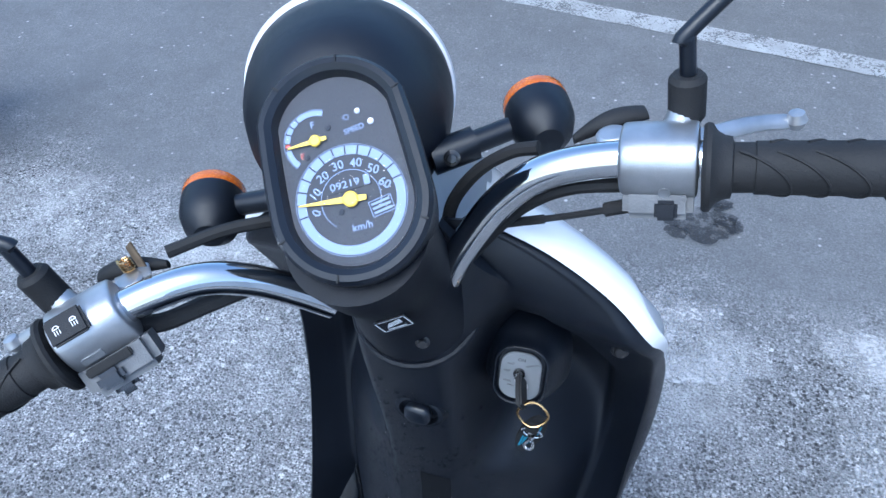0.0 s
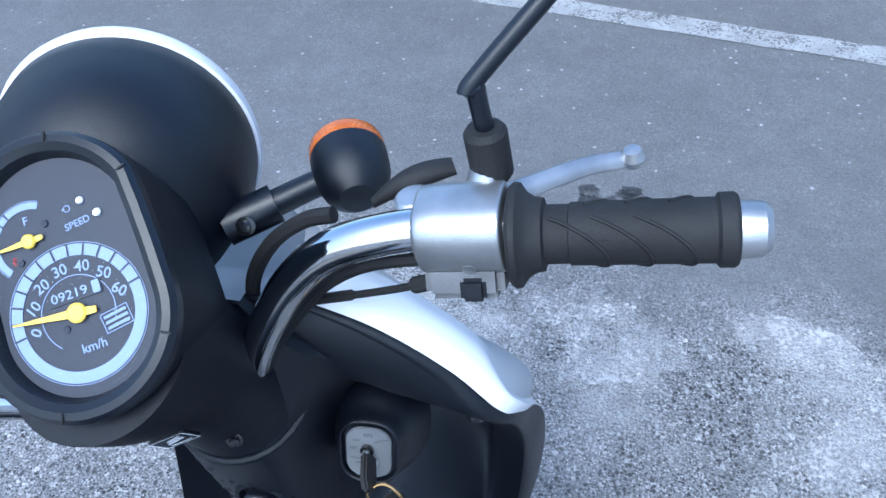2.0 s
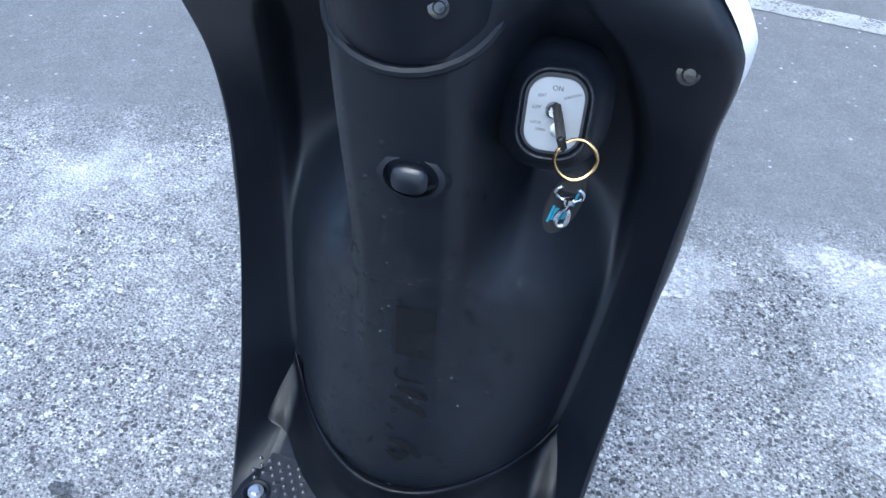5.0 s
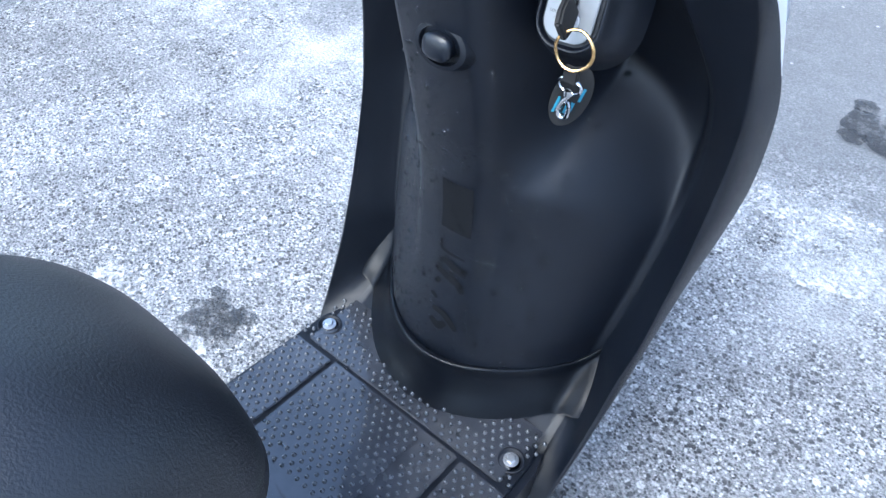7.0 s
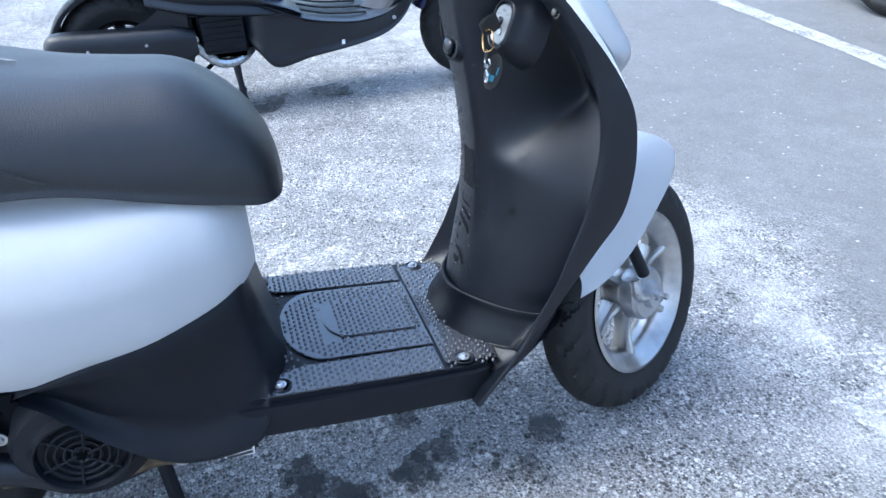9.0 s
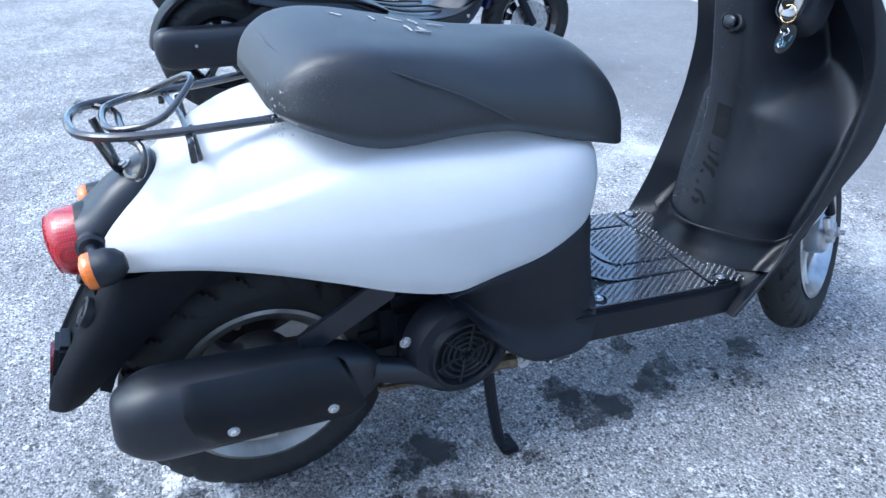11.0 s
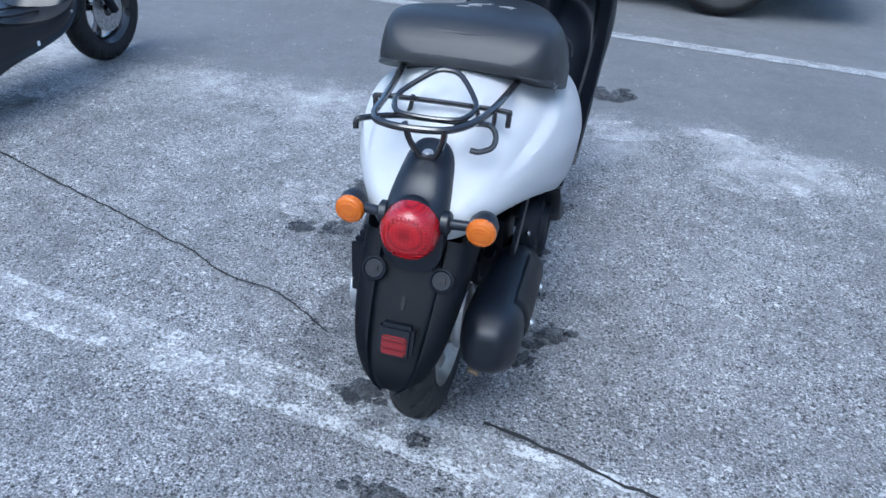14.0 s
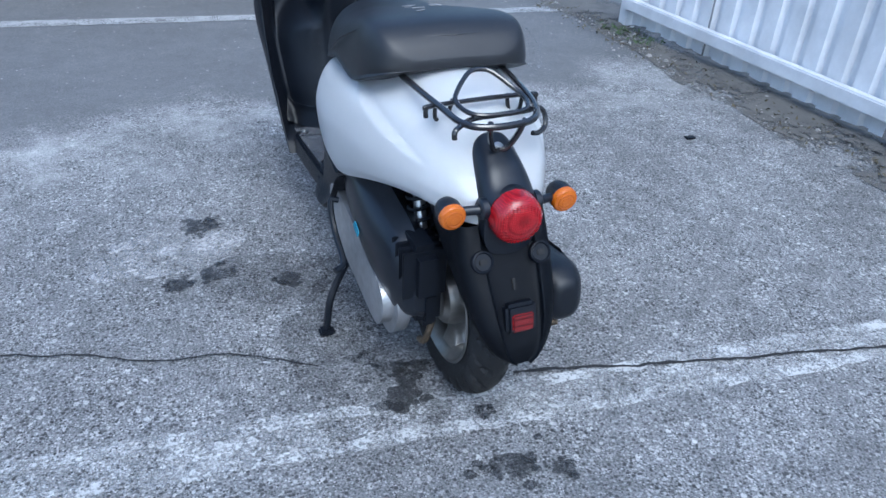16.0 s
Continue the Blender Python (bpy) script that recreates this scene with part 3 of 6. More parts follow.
# leg shield: (height, spine y, pocket edge x, y, wing corner x, y, rolled edge x, y)
SHIELD = [
    (0.848, 0.068, 0.022, 0.076, 0.036, 0.080, 0.045, 0.088), (0.822, 0.055, 0.052, 0.074, 0.090, 0.086, 0.100, 0.096),
    (0.790, 0.044, 0.080, 0.078, 0.136, 0.088, 0.148, 0.098), (0.755, 0.038, 0.104, 0.090, 0.168, 0.086, 0.180, 0.100),
    (0.720, 0.038, 0.126, 0.112, 0.186, 0.108, 0.192, 0.122), (0.660, 0.046, 0.146, 0.148, 0.190, 0.138, 0.196, 0.168),
    (0.612, 0.054, 0.158, 0.172, 0.192, 0.152, 0.202, 0.192), (0.565, 0.060, 0.163, 0.184, 0.192, 0.156, 0.205, 0.199),
    (0.518, 0.064, 0.164, 0.186, 0.191, 0.151, 0.205, 0.198), (0.470, 0.064, 0.162, 0.177, 0.190, 0.142, 0.200, 0.190),
    (0.423, 0.057, 0.158, 0.164, 0.188, 0.127, 0.194, 0.163), (0.375, 0.044, 0.153, 0.149, 0.186, 0.110, 0.190, 0.134),
    (0.330, 0.034, 0.147, 0.136, 0.181, 0.089, 0.187, 0.104), (0.295, 0.026, 0.142, 0.130, 0.179, 0.073, 0.184, 0.080),
    (0.250, 0.016, 0.142, 0.100, 0.176, 0.046, 0.180, 0.052), (0.215, -0.004, 0.146, 0.030, 0.173, 0.022, 0.176, 0.028), (0.188, -0.010, 0.150, 0.006, 0.170, 0.004, 0.173, 0.010)]
table = spline(SHIELD, 110)


def ease(a, b, v):
    f = max(0.0, min(1.0, (v - a) / (b - a)))
    return f * f * (3 - 2 * f)


def shield_point(u, row):
    """A point across the shield: u from -1 at one edge to 1 at the other."""
    z, yc, xp, yp, xc, yw, xe, ye = row
    s = abs(u)
    if s < 0.7:
        q = s / 0.7
        x = xp * q
        deep = yp + 0.026 * ease(0.78, 0.66, z) * ease(0.44, 0.58, z)
        rim = ease(0.91, 1.0, q)
        # below: one broad rounded form that drops into a groove beside the pocket's edge
        low = yc + (deep - yc) * min(1.0, x / (0.95 * xp)) ** 2.25
        low += (yp - low) * rim
        # above: a narrow spine between deep pockets
        floor = deep + (yp - deep) * rim
        high = yc + 0.006 * min(1.0, x / 0.046) ** 2
        high += (floor - high) * ease(0.040, 0.074, x)
        crown = 0.578 - 9.0 * max(0.0, x - 0.062) ** 2
        k = ease(crown + 0.022, crown - 0.075, z)
        y = high + (low - high) * k
        # the spine stands a little proud of the shoulders
        y -= 0.009 * (1 - ease(0.030, 0.050, x)) * ease(0.36, 0.46, z) * ease(0.80, 0.74, z)
    elif s < 0.72:
        # fine step along the pocket's edge
        q = (s - 0.7) / 0.02
        x, y = xp + 0.003 * q, yp - 0.003 * q * ease(0.74, 0.68, z)
    elif s < 0.88:
        q = (s - 0.72) / 0.16
        x = xp + 0.003 + (xc - xp - 0.003) * q
        y = yp - 0.003 * ease(0.74, 0.68, z) + (yw - yp + 0.003 * ease(0.74, 0.68, z)) * q ** 1.15
    else:
        q = (s - 0.88) / 0.12
        x = xc + (xe - xc) * math.sin(q * math.pi / 2)
        y = yw + (ye - yw) * (1 - math.cos(q * math.pi / 2))
    return (math.copysign(x, u), y, z)


def row_at(z):
    """The shield's row at any height."""
    i = max(1, min(len(table) - 1, int(np.searchsorted(-table[:, 0], -z))))
    f = (table[i - 1][0] - z) / (table[i - 1][0] - table[i][0])
    return tuple(table[i - 1] * (1 - f) + table[i] * f)


us = [-1 + 2 * i / 200 for i in range(201)]
bm = bmesh.new()
skin(bm, [[shield_point(u, r) for u in us] for r in table], closed=False)
bmesh.ops.recalc_face_normals(bm, faces=bm.faces)
bmesh.ops.solidify(bm, geom=bm.faces, thickness=0.005)
shield = part("leg_shield", bm, MATTE, scooter, "matte black inner leg shield with rain drops", sharp=50)
# front cover in white, ahead of the inner shield
bm = bmesh.new()
rings = []
for r in table[:90]:
    z, yc, xp, yp, xc, yw, xe, ye = r
    ring = []
    for i in range(49):
        a = math.pi * i / 48
        # full width at the shoulders, tucked in behind the shield further down
        up = ease(0.60, 0.68, z)
        x_up, y_up = xe * 0.985 * math.cos(a), ye + 0.005 + max(0.035, yp + 0.075 - ye) * math.sin(a) ** 0.62
        x_lo, y_lo = xe * 0.58 * math.cos(a), yp + 0.036 + 0.030 * math.sin(a)
        ring.append((x_lo + (x_up - x_lo) * up, y_lo + (y_up - y_lo) * up, z + 0.005))
    rings.append(ring)
skin(bm, rings, closed=False)
bmesh.ops.solidify(bm, geom=bm.faces, thickness=0.004)
part("front_cover", bm, WHITE, scooter, "glossy white front cover", sharp=50)
# white brim along the upper shoulders
for sx in (1, -1):
    rows = []
    for n_row, r in enumerate(table[:38]):
        x, y, z = shield_point(sx, r)
        c = max(0.05, min(1.0, (37 - n_row) / 13))
        k = min(1.0, (z - 0.745) / 0.03) if z > 0.745 else 0.0
        w = 0.004 + 0.022 * k
        rows.append([(x - sx * 0.002 * c, y - 0.006 * c, z + 0.003 * c), (x + sx * 0.004 * c, y + 0.002 * c, z + 0.008 * c), (x - sx * 0.001 * c, y + w * 0.7 * c, z + 0.012 * c), (x - sx * 0.006 * c, y + (w + 0.008) * c, z + 0.004 * c)])
    part("brim", loft(rows, 12, 50, closed=False), WHITE, scooter, "white edge of the front cover")

# collar at the foot of the shield
rows = []
for z, back, k in ((0.297, 0.0235, 5.75), (0.299, 0.0185, 5.75), (0.296, 0.0155, 5.75), (0.285, 0.0125, 5.65), (0.268, 0.004, 5.4), (0.254, -0.006, 5.1), (0.245, -0.013, 5.0)):
    ring = []
    for i in range(81):
        x = -0.158 + 0.316 * i / 80
        q = abs(x) / 0.158
        lift = (0.030 * ease(0.80, 1.0, q) - 0.006 * ease(0.35, 0.75, q)) * (1 if z > 0.28 else 0.35)
        flare = 0.012 * ease(0.82, 1.0, q) * (1 if z < 0.28 else 0.2)
        ring.append((x * (1 + flare * 2), back + k * x * x - flare * 2.2, z + lift))
    rows.append(ring)
bm = loft(rows, 81, 26, closed=False)
bmesh.ops.solidify(bm, geom=bm.faces, thickness=0.003)
part("foot_collar", bm, SATIN, shield, "raised collar at the foot of the leg shield", sharp=60)

# footboard


def board_z(y):
    return 0.248 - 0.105 * y if y > -0.3 else 0.2795


outline = [(0.146, 0.04), (0.155, 0.01), (0.158, -0.1), (0.158, -0.30), (0.15, -0.345)]
outline = outline + [(-x, y) for x, y in outline[::-1]]
bm = slab(outline, 0.062, 0.008)
for v in bm.verts:
    v.co.z += board_z(v.co.y) - 0.062 - 0.004
board = part("footboard", bm, BLACK, scooter, "wet black ribbed plastic footboard with studs")
# removable hatch, its inner panel, and rubber side mats
def mat_panel(name, pts, lift, height=0.003, bevel=0.0012):
    b = slab(pts, height, bevel)
    for v in b.verts:
        v.co.z += board_z(v.co.y) - 0.004 + lift
    return part(name, b, WET, board)


arch = [(0.088 * math.cos(a), -0.185 - 0.055 * math.sin(a)) for a in [math.pi * i / 16 for i in range(17)]]
hatch = mat_panel("hatch", [(0.088, -0.032)] + arch + [(-0.088, -0.032)], 0.0005)
arch2 = [(0.045 * math.cos(a), -0.145 - 0.032 * math.sin(a)) for a in [math.pi * i / 12 for i in range(13)]]
mat_panel("hatch_panel", [(0.045, -0.045)] + arch2 + [(-0.045, -0.045)], 0.0036, 0.0025, 0.001)
mat_panel("front_mat", [(0.135, -0.028), (0.138, 0.05), (0.09, 0.05), (0.06, 0.01), (0, -0.01), (-0.06, 0.01), (-0.09, 0.05), (-0.138, 0.05), (-0.135, -0.028)], 0.0005)
for sx in (1, -1):
    mat_panel("side_mat", [(sx * 0.093, -0.034), (sx * 0.148, -0.034), (sx * 0.15, -0.28), (sx * 0.125, -0.305), (sx * 0.105, -0.25), (sx * 0.095, -0.22)], 0.0005)
    for y in (0.0, -0.256):
        bolt(board, (sx * 0.131, y, board_z(y) + 0.001), (0, 0, 1), 0.008)
        part("bolt_cup", lathe([(0.010, 0), (0.013, 0.002), (0.0145, 0.0015), (0.0145, 0)], 20), BLACK, board, "", Matrix.Translation((sx * 0.131, y, board_z(y) - 0.001)))
# studs
verts, faces = [], []
dome = [(math.cos(2 * math.pi * k / 6), math.sin(2 * math.pi * k / 6)) for k in range(6)]
for ix in range(-14, 15):
    for iy in range(-38, 10):
        x, y = ix * 0.0108 + (0.0054 if iy % 2 else 0), iy * 0.0078
        if abs(x) > 0.146 or y < -0.275 or y > 0.045 or math.hypot(abs(x) - 0.131, y) < 0.018 or math.hypot(abs(x) - 0.131, y + 0.256) < 0.018:
            continue
        if y > 0.0 and abs(x) < 0.085 or abs(y + 0.03) < 0.004 or abs(abs(x) - 0.0905) < 0.005 and y < -0.03 or y < -0.245 and abs(x) < 0.105:
            continue
        q = math.hypot(x / 0.088, max(0, -(y + 0.185)) / 0.055)
        if y < -0.185 and 0.9 < q < 1.1:
            continue
        inner = abs(x) < 0.047 and y > -0.160
        if abs(x) < 0.05 and -0.186 < y <= -0.160:
            continue
        if abs(abs(x) - 0.049) < 0.004 and y > -0.17:
            continue
        h = board_z(y) - 0.004 + (0.0061 if inner else 0.0035)
        i0 = len(verts)
        verts += [(x + c * 0.0029, y + s * 0.0029, h - 0.0003) for c, s in dome] + [(x + c * 0.0014, y + s * 0.0014, h + 0.0027) for c, s in dome]
        faces += [(i0 + k, i0 + (k + 1) % 6, i0 + 6 + (k + 1) % 6, i0 + 6 + k) for k in range(6)] + [tuple(i0 + 6 + k for k in range(6))]
me = bpy.data.meshes.new("stud")
me.from_pydata(verts, [], faces)
me.materials.append(WET)
for f in me.polygons:
    f.use_smooth = True
studs = new("studs", me)
studs.parent = board
tagged(studs, "rows of small anti-slip studs", "", "", "stuff")
# under pan and label
part("under_pan", box(0.2, 0.36, 0.05, 0.012), BLACK, scooter, "", Matrix.Translation((0, -0.17, 0.186)))
tagb = part("plate_label", box(0.003, 0.04, 0.016, 0.0008), LINER, scooter, "small white label", Matrix.Translation((0.141, -0.325, 0.189)) @ Matrix.Rotation(radians(-6), 4, 'X'))
for i in range(2):
    part("print_bar", box(0.001, 0.034, 0.004, 0), BARPRINT, tagb, "", Matrix.Translation((0.1430, -0.325, 0.185 + 0.007 * i)))
part("label_holder", box(0.02, 0.05, 0.035, 0.004), BLACK, scooter, "", Matrix.Translation((0.129, -0.325, 0.196)))

# rear wheel and running gear
REAR = Matrix.Translation((0.0, -0.775, 0.203))
rw = wheel(scooter, REAR, 0.205, 0.132, 0.042, DARKRIM, 3, 0.062, 0.045, 0.026)
part("brake_drum", lathe([(0, 0.03), (0.05, 0.034), (0.062, 0.05), (0.06, 0.058), (0.04, 0.066), (0.018, 0.068), (0.016, 0.085), (0, 0.086)], 40), ALLOY, rw, "", REAR @ TURN_Y)
fan_m = aim((0.105, -0.50, 0.262), (1, 0, 0)) @ Matrix.Diagonal((0.8, 0.8, 0.9, 1))
engine = part("engine", join(moved(box(0.16, 0.2, 0.15, 0.02), Matrix.Translation((0.0, -0.50, 0.25))), moved(box(0.2, 0.1, 0.09, 0.02), Matrix.Translation((-0.03, -0.6, 0.22)))), BLACK, scooter, "dark engine casing")
part("fan_shroud", lathe([(0.0, 0.0), (0.105, 0.0), (0.104, 0.03), (0.094, 0.045), (0.075, 0.05), (0.07, 0.062), (0.066, 0.062), (0.062, 0.05), (0, 0.048)], 48), BLACK, engine, "round black cooling fan cover", fan_m)
for r in (0.05, 0.038, 0.026, 0.014):
    part("fan_ring", tube([(r * math.cos(a), r * math.sin(a), 0.055) for a in [2 * math.pi * i / 28 for i in range(28)]], 0.0028, 6, closed=True), BLACK, engine, "", fan_m)
for i in range(6):
    a = math.pi * i / 3
    part("fan_rib", tube([(0.008 * math.cos(a), 0.008 * math.sin(a), 0.056), (0.062 * math.cos(a + 0.3), 0.062 * math.sin(a + 0.3), 0.056)], 0.0025, 6), BLACK, engine, "", fan_m)
bolt(engine, (0.13, -0.586, 0.293), (1, 0, 0), 0.009)
part("engine_mount", tube([(0.13, -0.40, 0.20), (0.12, -0.43, 0.195), (0.11, -0.48, 0.18)], 0.012, 8, 10), RUST, engine)
bolt(engine, (0.143, -0.395, 0.203), (1, 0, 0), 0.011)
# inner mudguard over the rear wheel
rows = []
for a in [radians(8 + 150 * i / 20) for i in range(21)]:
    rows.append([(x, -0.775 + r * math.cos(a), 0.203 + r * math.sin(a)) for x, r in ((-0.06, 0.218), (-0.055, 0.232), (0, 0.238), (0.055, 0.232), (0.06, 0.218))])
bm = bmesh.new()
skin(bm, rows, closed=False)
bmesh.ops.solidify(bm, geom=bm.faces, thickness=0.003)
part("inner_mudguard", bm, BLACK, scooter)
part("under_tray", box(0.25, 0.46, 0.05, 0.02), BLACK, scooter, "", Matrix.Translation((0, -0.60, 0.465)) @ Matrix.Rotation(radians(-8), 4, 'X'))

# muffler
ax0, ax1 = Vector((0.122, -0.635, 0.258)), Vector((0.128, -0.965, 0.290))
mm = aim(ax0, ax1 - ax0)
secs = []
L = (ax1 - ax0).length
for h, a, b in ((-0.005, 0.018, 0.026), (0.02, 0.03, 0.042), (0.07, 0.042, 0.055), (0.12, 0.046, 0.058), (L - 0.08, 0.05, 0.060), (L - 0.03, 0.048, 0.058), (L, 0.034, 0.044), (L + 0.012, 0.02, 0.03), (L + 0.014, 0.006, 0.01)):
    secs.append([(a * math.copysign(abs(math.cos(t)) ** 0.75, math.cos(t)), b * math.copysign(abs(math.sin(t)) ** 0.75, math.sin(t)), h) for t in [2 * math.pi * i / 20 for i in range(20)]])
muf = part("muffler", loft(secs, 40, 50), MATTE, scooter, "matte black exhaust muffler with a heat shield", mm)
secs = []
for h, k in ((0.035, 0.75), (0.05, 0.95), (0.08, 1.0), (L - 0.12, 1.0), (L - 0.09, 0.98), (L - 0.075, 0.8)):
    arc = []
    for i in range(13):
        t = radians(-48 + 105 * i / 12)
        arc.append((0.056 * math.cos(t) * (1 if k > 0.9 else 0.93), 0.066 * math.sin(t) * k + 0.004, h + 0.02 * math.sin(t)))
    secs.append(arc)
bm = loft(secs, 24, 40, closed=False)
bmesh.ops.solidify(bm, geom=bm.faces, thickness=0.003)
part("heat_shield", bm, SATIN, muf, "black heat shield on the muffler", mm)
for h in (0.075, L - 0.125):
    bolt(muf, tuple(mm @ Vector((0.055, -0.01, h))), mm.to_3x3() @ Vector((1, -0.1, 0)), 0.008)
part("muffler_bracket", join(moved(slab([(-0.01, -0.02), (0.14, 0.005), (0.15, 0.02), (0.15, 0.05), (0.0, 0.02)], 0.008, 0.002), aim((0.118, -0.73, 0.325), (1, 0, 0), (0, -0.3, 1)))), SATIN, muf)
part("exhaust_pipe", tube([(0.128, -0.64, 0.262), (0.13, -0.57, 0.235), (0.125, -0.52, 0.2), (0.09, -0.45, 0.175), (0.03, -0.40, 0.18)], 0.02, 12, 24), SATIN, muf)
part("tail_pipe", tube([(0.12, -0.93, 0.26), (0.11, -0.965, 0.235)], 0.01, 10), RUST, muf)

# drive case on the other side
case = [(-0.40, 0.20), (-0.40, 0.30), (-0.45, 0.335), (-0.55, 0.33), (-0.68, 0.30), (-0.79, 0.275), (-0.825, 0.225), (-0.805, 0.165), (-0.75, 0.13), (-0.62, 0.145), (-0.48, 0.165)]
pts = [tuple(q) for q in spline(case, 44, True)]
bm = slab([(y, z) for y, z in pts], 0.07, 0.022, segs=4)
part("drive_case", bm, ALLOY, engine, "silver cast drive case, dusty", Matrix(((0, 0, -1, -0.095), (1, 0, 0, 0), (0, 1, 0, 0), (0, 0, 0, 1))))
secs = []
for t, hh, zz, xx in ((0, 0.02, 0.40, -0.10), (0.08, 0.05, 0.385, -0.13), (0.2, 0.06, 0.365, -0.155), (0.4, 0.07, 0.34, -0.168), (0.65, 0.08, 0.31, -0.17), (0.85, 0.085, 0.285, -0.16), (0.96, 0.06, 0.27, -0.14), (1.0, 0.03, 0.26, -0.12)):
    y = -0.42 - 0.43 * t
    secs.append([(-0.085 + (xx + 0.085) * abs(math.cos(a)) ** 0.5 * (1 if math.cos(a) < 0 else 0), y, zz + hh * math.sin(a)) for a in [math.pi * (0.5 + i / 14) for i in range(15)]])
part("air_cleaner", loft(secs, 30, 40), SATIN, engine, "black air cleaner cover")
# black boxes added to fill the dark mass of parts behind the air cleaner
part("engine_filler", join(moved(box(0.075, 0.10, 0.12, 0.02), Matrix.Translation((-0.100, -0.815, 0.315))), moved(box(0.05, 0.07, 0.09, 0.015), Matrix.Translation((-0.088, -0.82, 0.235)))), BLACK, engine, "added black boxes filling the dark mass behind the air cleaner")
for k in range(4):
    part("filler_rib", box(0.085, 0.006, 0.10, 0.002), BLACK, engine, "", Matrix.Translation((-0.100, -0.785 - 0.02 * k, 0.315)))
em = part("emblem", slab(round_rect(0.036, 0.016, 0.006), 0.002, 0.0006), CYAN, engine, "small blue badge", aim((-0.173, -0.66, 0.318), (-1, 0, 0.15), (0, -0.3, 1)))
part("shock_absorber", tube([(-0.075, -0.80, 0.25), (-0.072, -0.75, 0.36), (-0.07, -0.72, 0.44)], 0.012, 12, 12), STEEL, scooter)
bm = bmesh.new()
coil = [(-0.0725 + 0.021 * math.cos(a), -0.757 + 0.12 * (i / 120 - 0.4) * 0.45 + 0.02 * math.sin(a), 0.31 + 0.11 * i / 120) for i, a in [(i, 2 * math.pi * 6 * i / 120) for i in range(121)]]
part("spring", tube(coil, 0.0035, 6), BLACK, scooter, "", None)
part("rear_brake_arm", tube([(-0.06, -0.80, 0.17), (-0.075, -0.80, 0.12), (-0.075, -0.77, 0.10)], 0.007, 8, 12), RUST, rw)
part("kick_lever", tube([(-0.168, -0.50, 0.30), (-0.185, -0.50, 0.30), (-0.187, -0.53, 0.25), (-0.187, -0.60, 0.205), (-0.21, -0.62, 0.2)], 0.007, 8, 30), SATIN, engine, "kick starter lever")
# stand
stand = part("centre_stand", tube([(-0.07, -0.43, 0.16), (0.09, -0.43, 0.16)], 0.012, 10), BLACK, scooter, "black steel stand, scuffed at the feet")
part("leg", tube([(0.09, -0.43, 0.16), (0.10, -0.425, 0.09), (0.112, -0.416, 0.02), (0.115, -0.405, 0.008)], 0.010, 10, 16), BLACK, stand)
part("foot", box(0.045, 0.03, 0.012, 0.004), BLACK, stand, "", Matrix.Translation((0.118, -0.405, 0.007)))
part("side_leg", tube([(-0.10, -0.44, 0.15), (-0.155, -0.50, 0.13), (-0.205, -0.555, 0.09), (-0.220, -0.568, 0.03), (-0.223, -0.57, 0.009)], 0.0085, 10, 24), BLACK, stand)
part("side_foot", box(0.035, 0.03, 0.014, 0.005), BLACK, stand, "", Matrix.Translation((-0.224, -0.572, 0.008)))
part("stand_spring", tube([(0.09, -0.44, 0.165), (0.095, -0.62, 0.19)], 0.005, 8), RUST, stand)

# tail: lamp bracket, lamps, mudguard
secs = []
for y, w, z, d in ((-0.858, 0.018, 0.583, 0.03), (-0.863, 0.032, 0.587, 0.04), (-0.876, 0.040, 0.584, 0.05), (-0.90, 0.045, 0.572, 0.06), (-0.925, 0.048, 0.556, 0.06), (-0.950, 0.050, 0.535, 0.058), (-0.965, 0.048, 0.527, 0.058)):
    secs.append([(w * math.copysign(abs(math.cos(t)) ** 0.7, math.cos(t)), y, z - d + d * math.copysign(abs(math.sin(t)) ** 0.8, math.sin(t))) for t in [2 * math.pi * i / 20 for i in range(20)]])
tail = part("tail_bracket", loft(secs, 40, 30), SATIN, scooter, "black tail lamp bracket")
lm = aim((0.0, -0.945, 0.490), (0, -1, -0.1))
lamp = part("tail_lamp", lathe([(0.043, -0.01), (0.0445, 0.0), (0.0445, 0.012), (0.043, 0.016)], 40), BLACK, scooter, "round red tail lamp", lm)
part("lens", lathe([(0.043, 0.012), (0.0435, 0.036), (0.042, 0.044), (0.036, 0.052), (0.024, 0.057), (0.01, 0.059), (0, 0.0595)], 48), RED, lamp, "red ribbed lens", lm)
for i in range(-5, 6):
    c = 0.0062 * i
    reach = math.sqrt(0.037 ** 2 - c * c)
    dome = lambda a, b: 0.0592 - 0.0068 * ((a * a + b * b) / 0.037 ** 2)
    for across in (True, False):
        pts = [(c, reach * k / 6, dome(c, reach * k / 6)) if across else (reach * k / 6, c, dome(c, reach * k / 6)) for k in range(-6, 7)]
        part("lens_rib", tube(pts, 0.0007, 5), RED, lamp, "", lm)



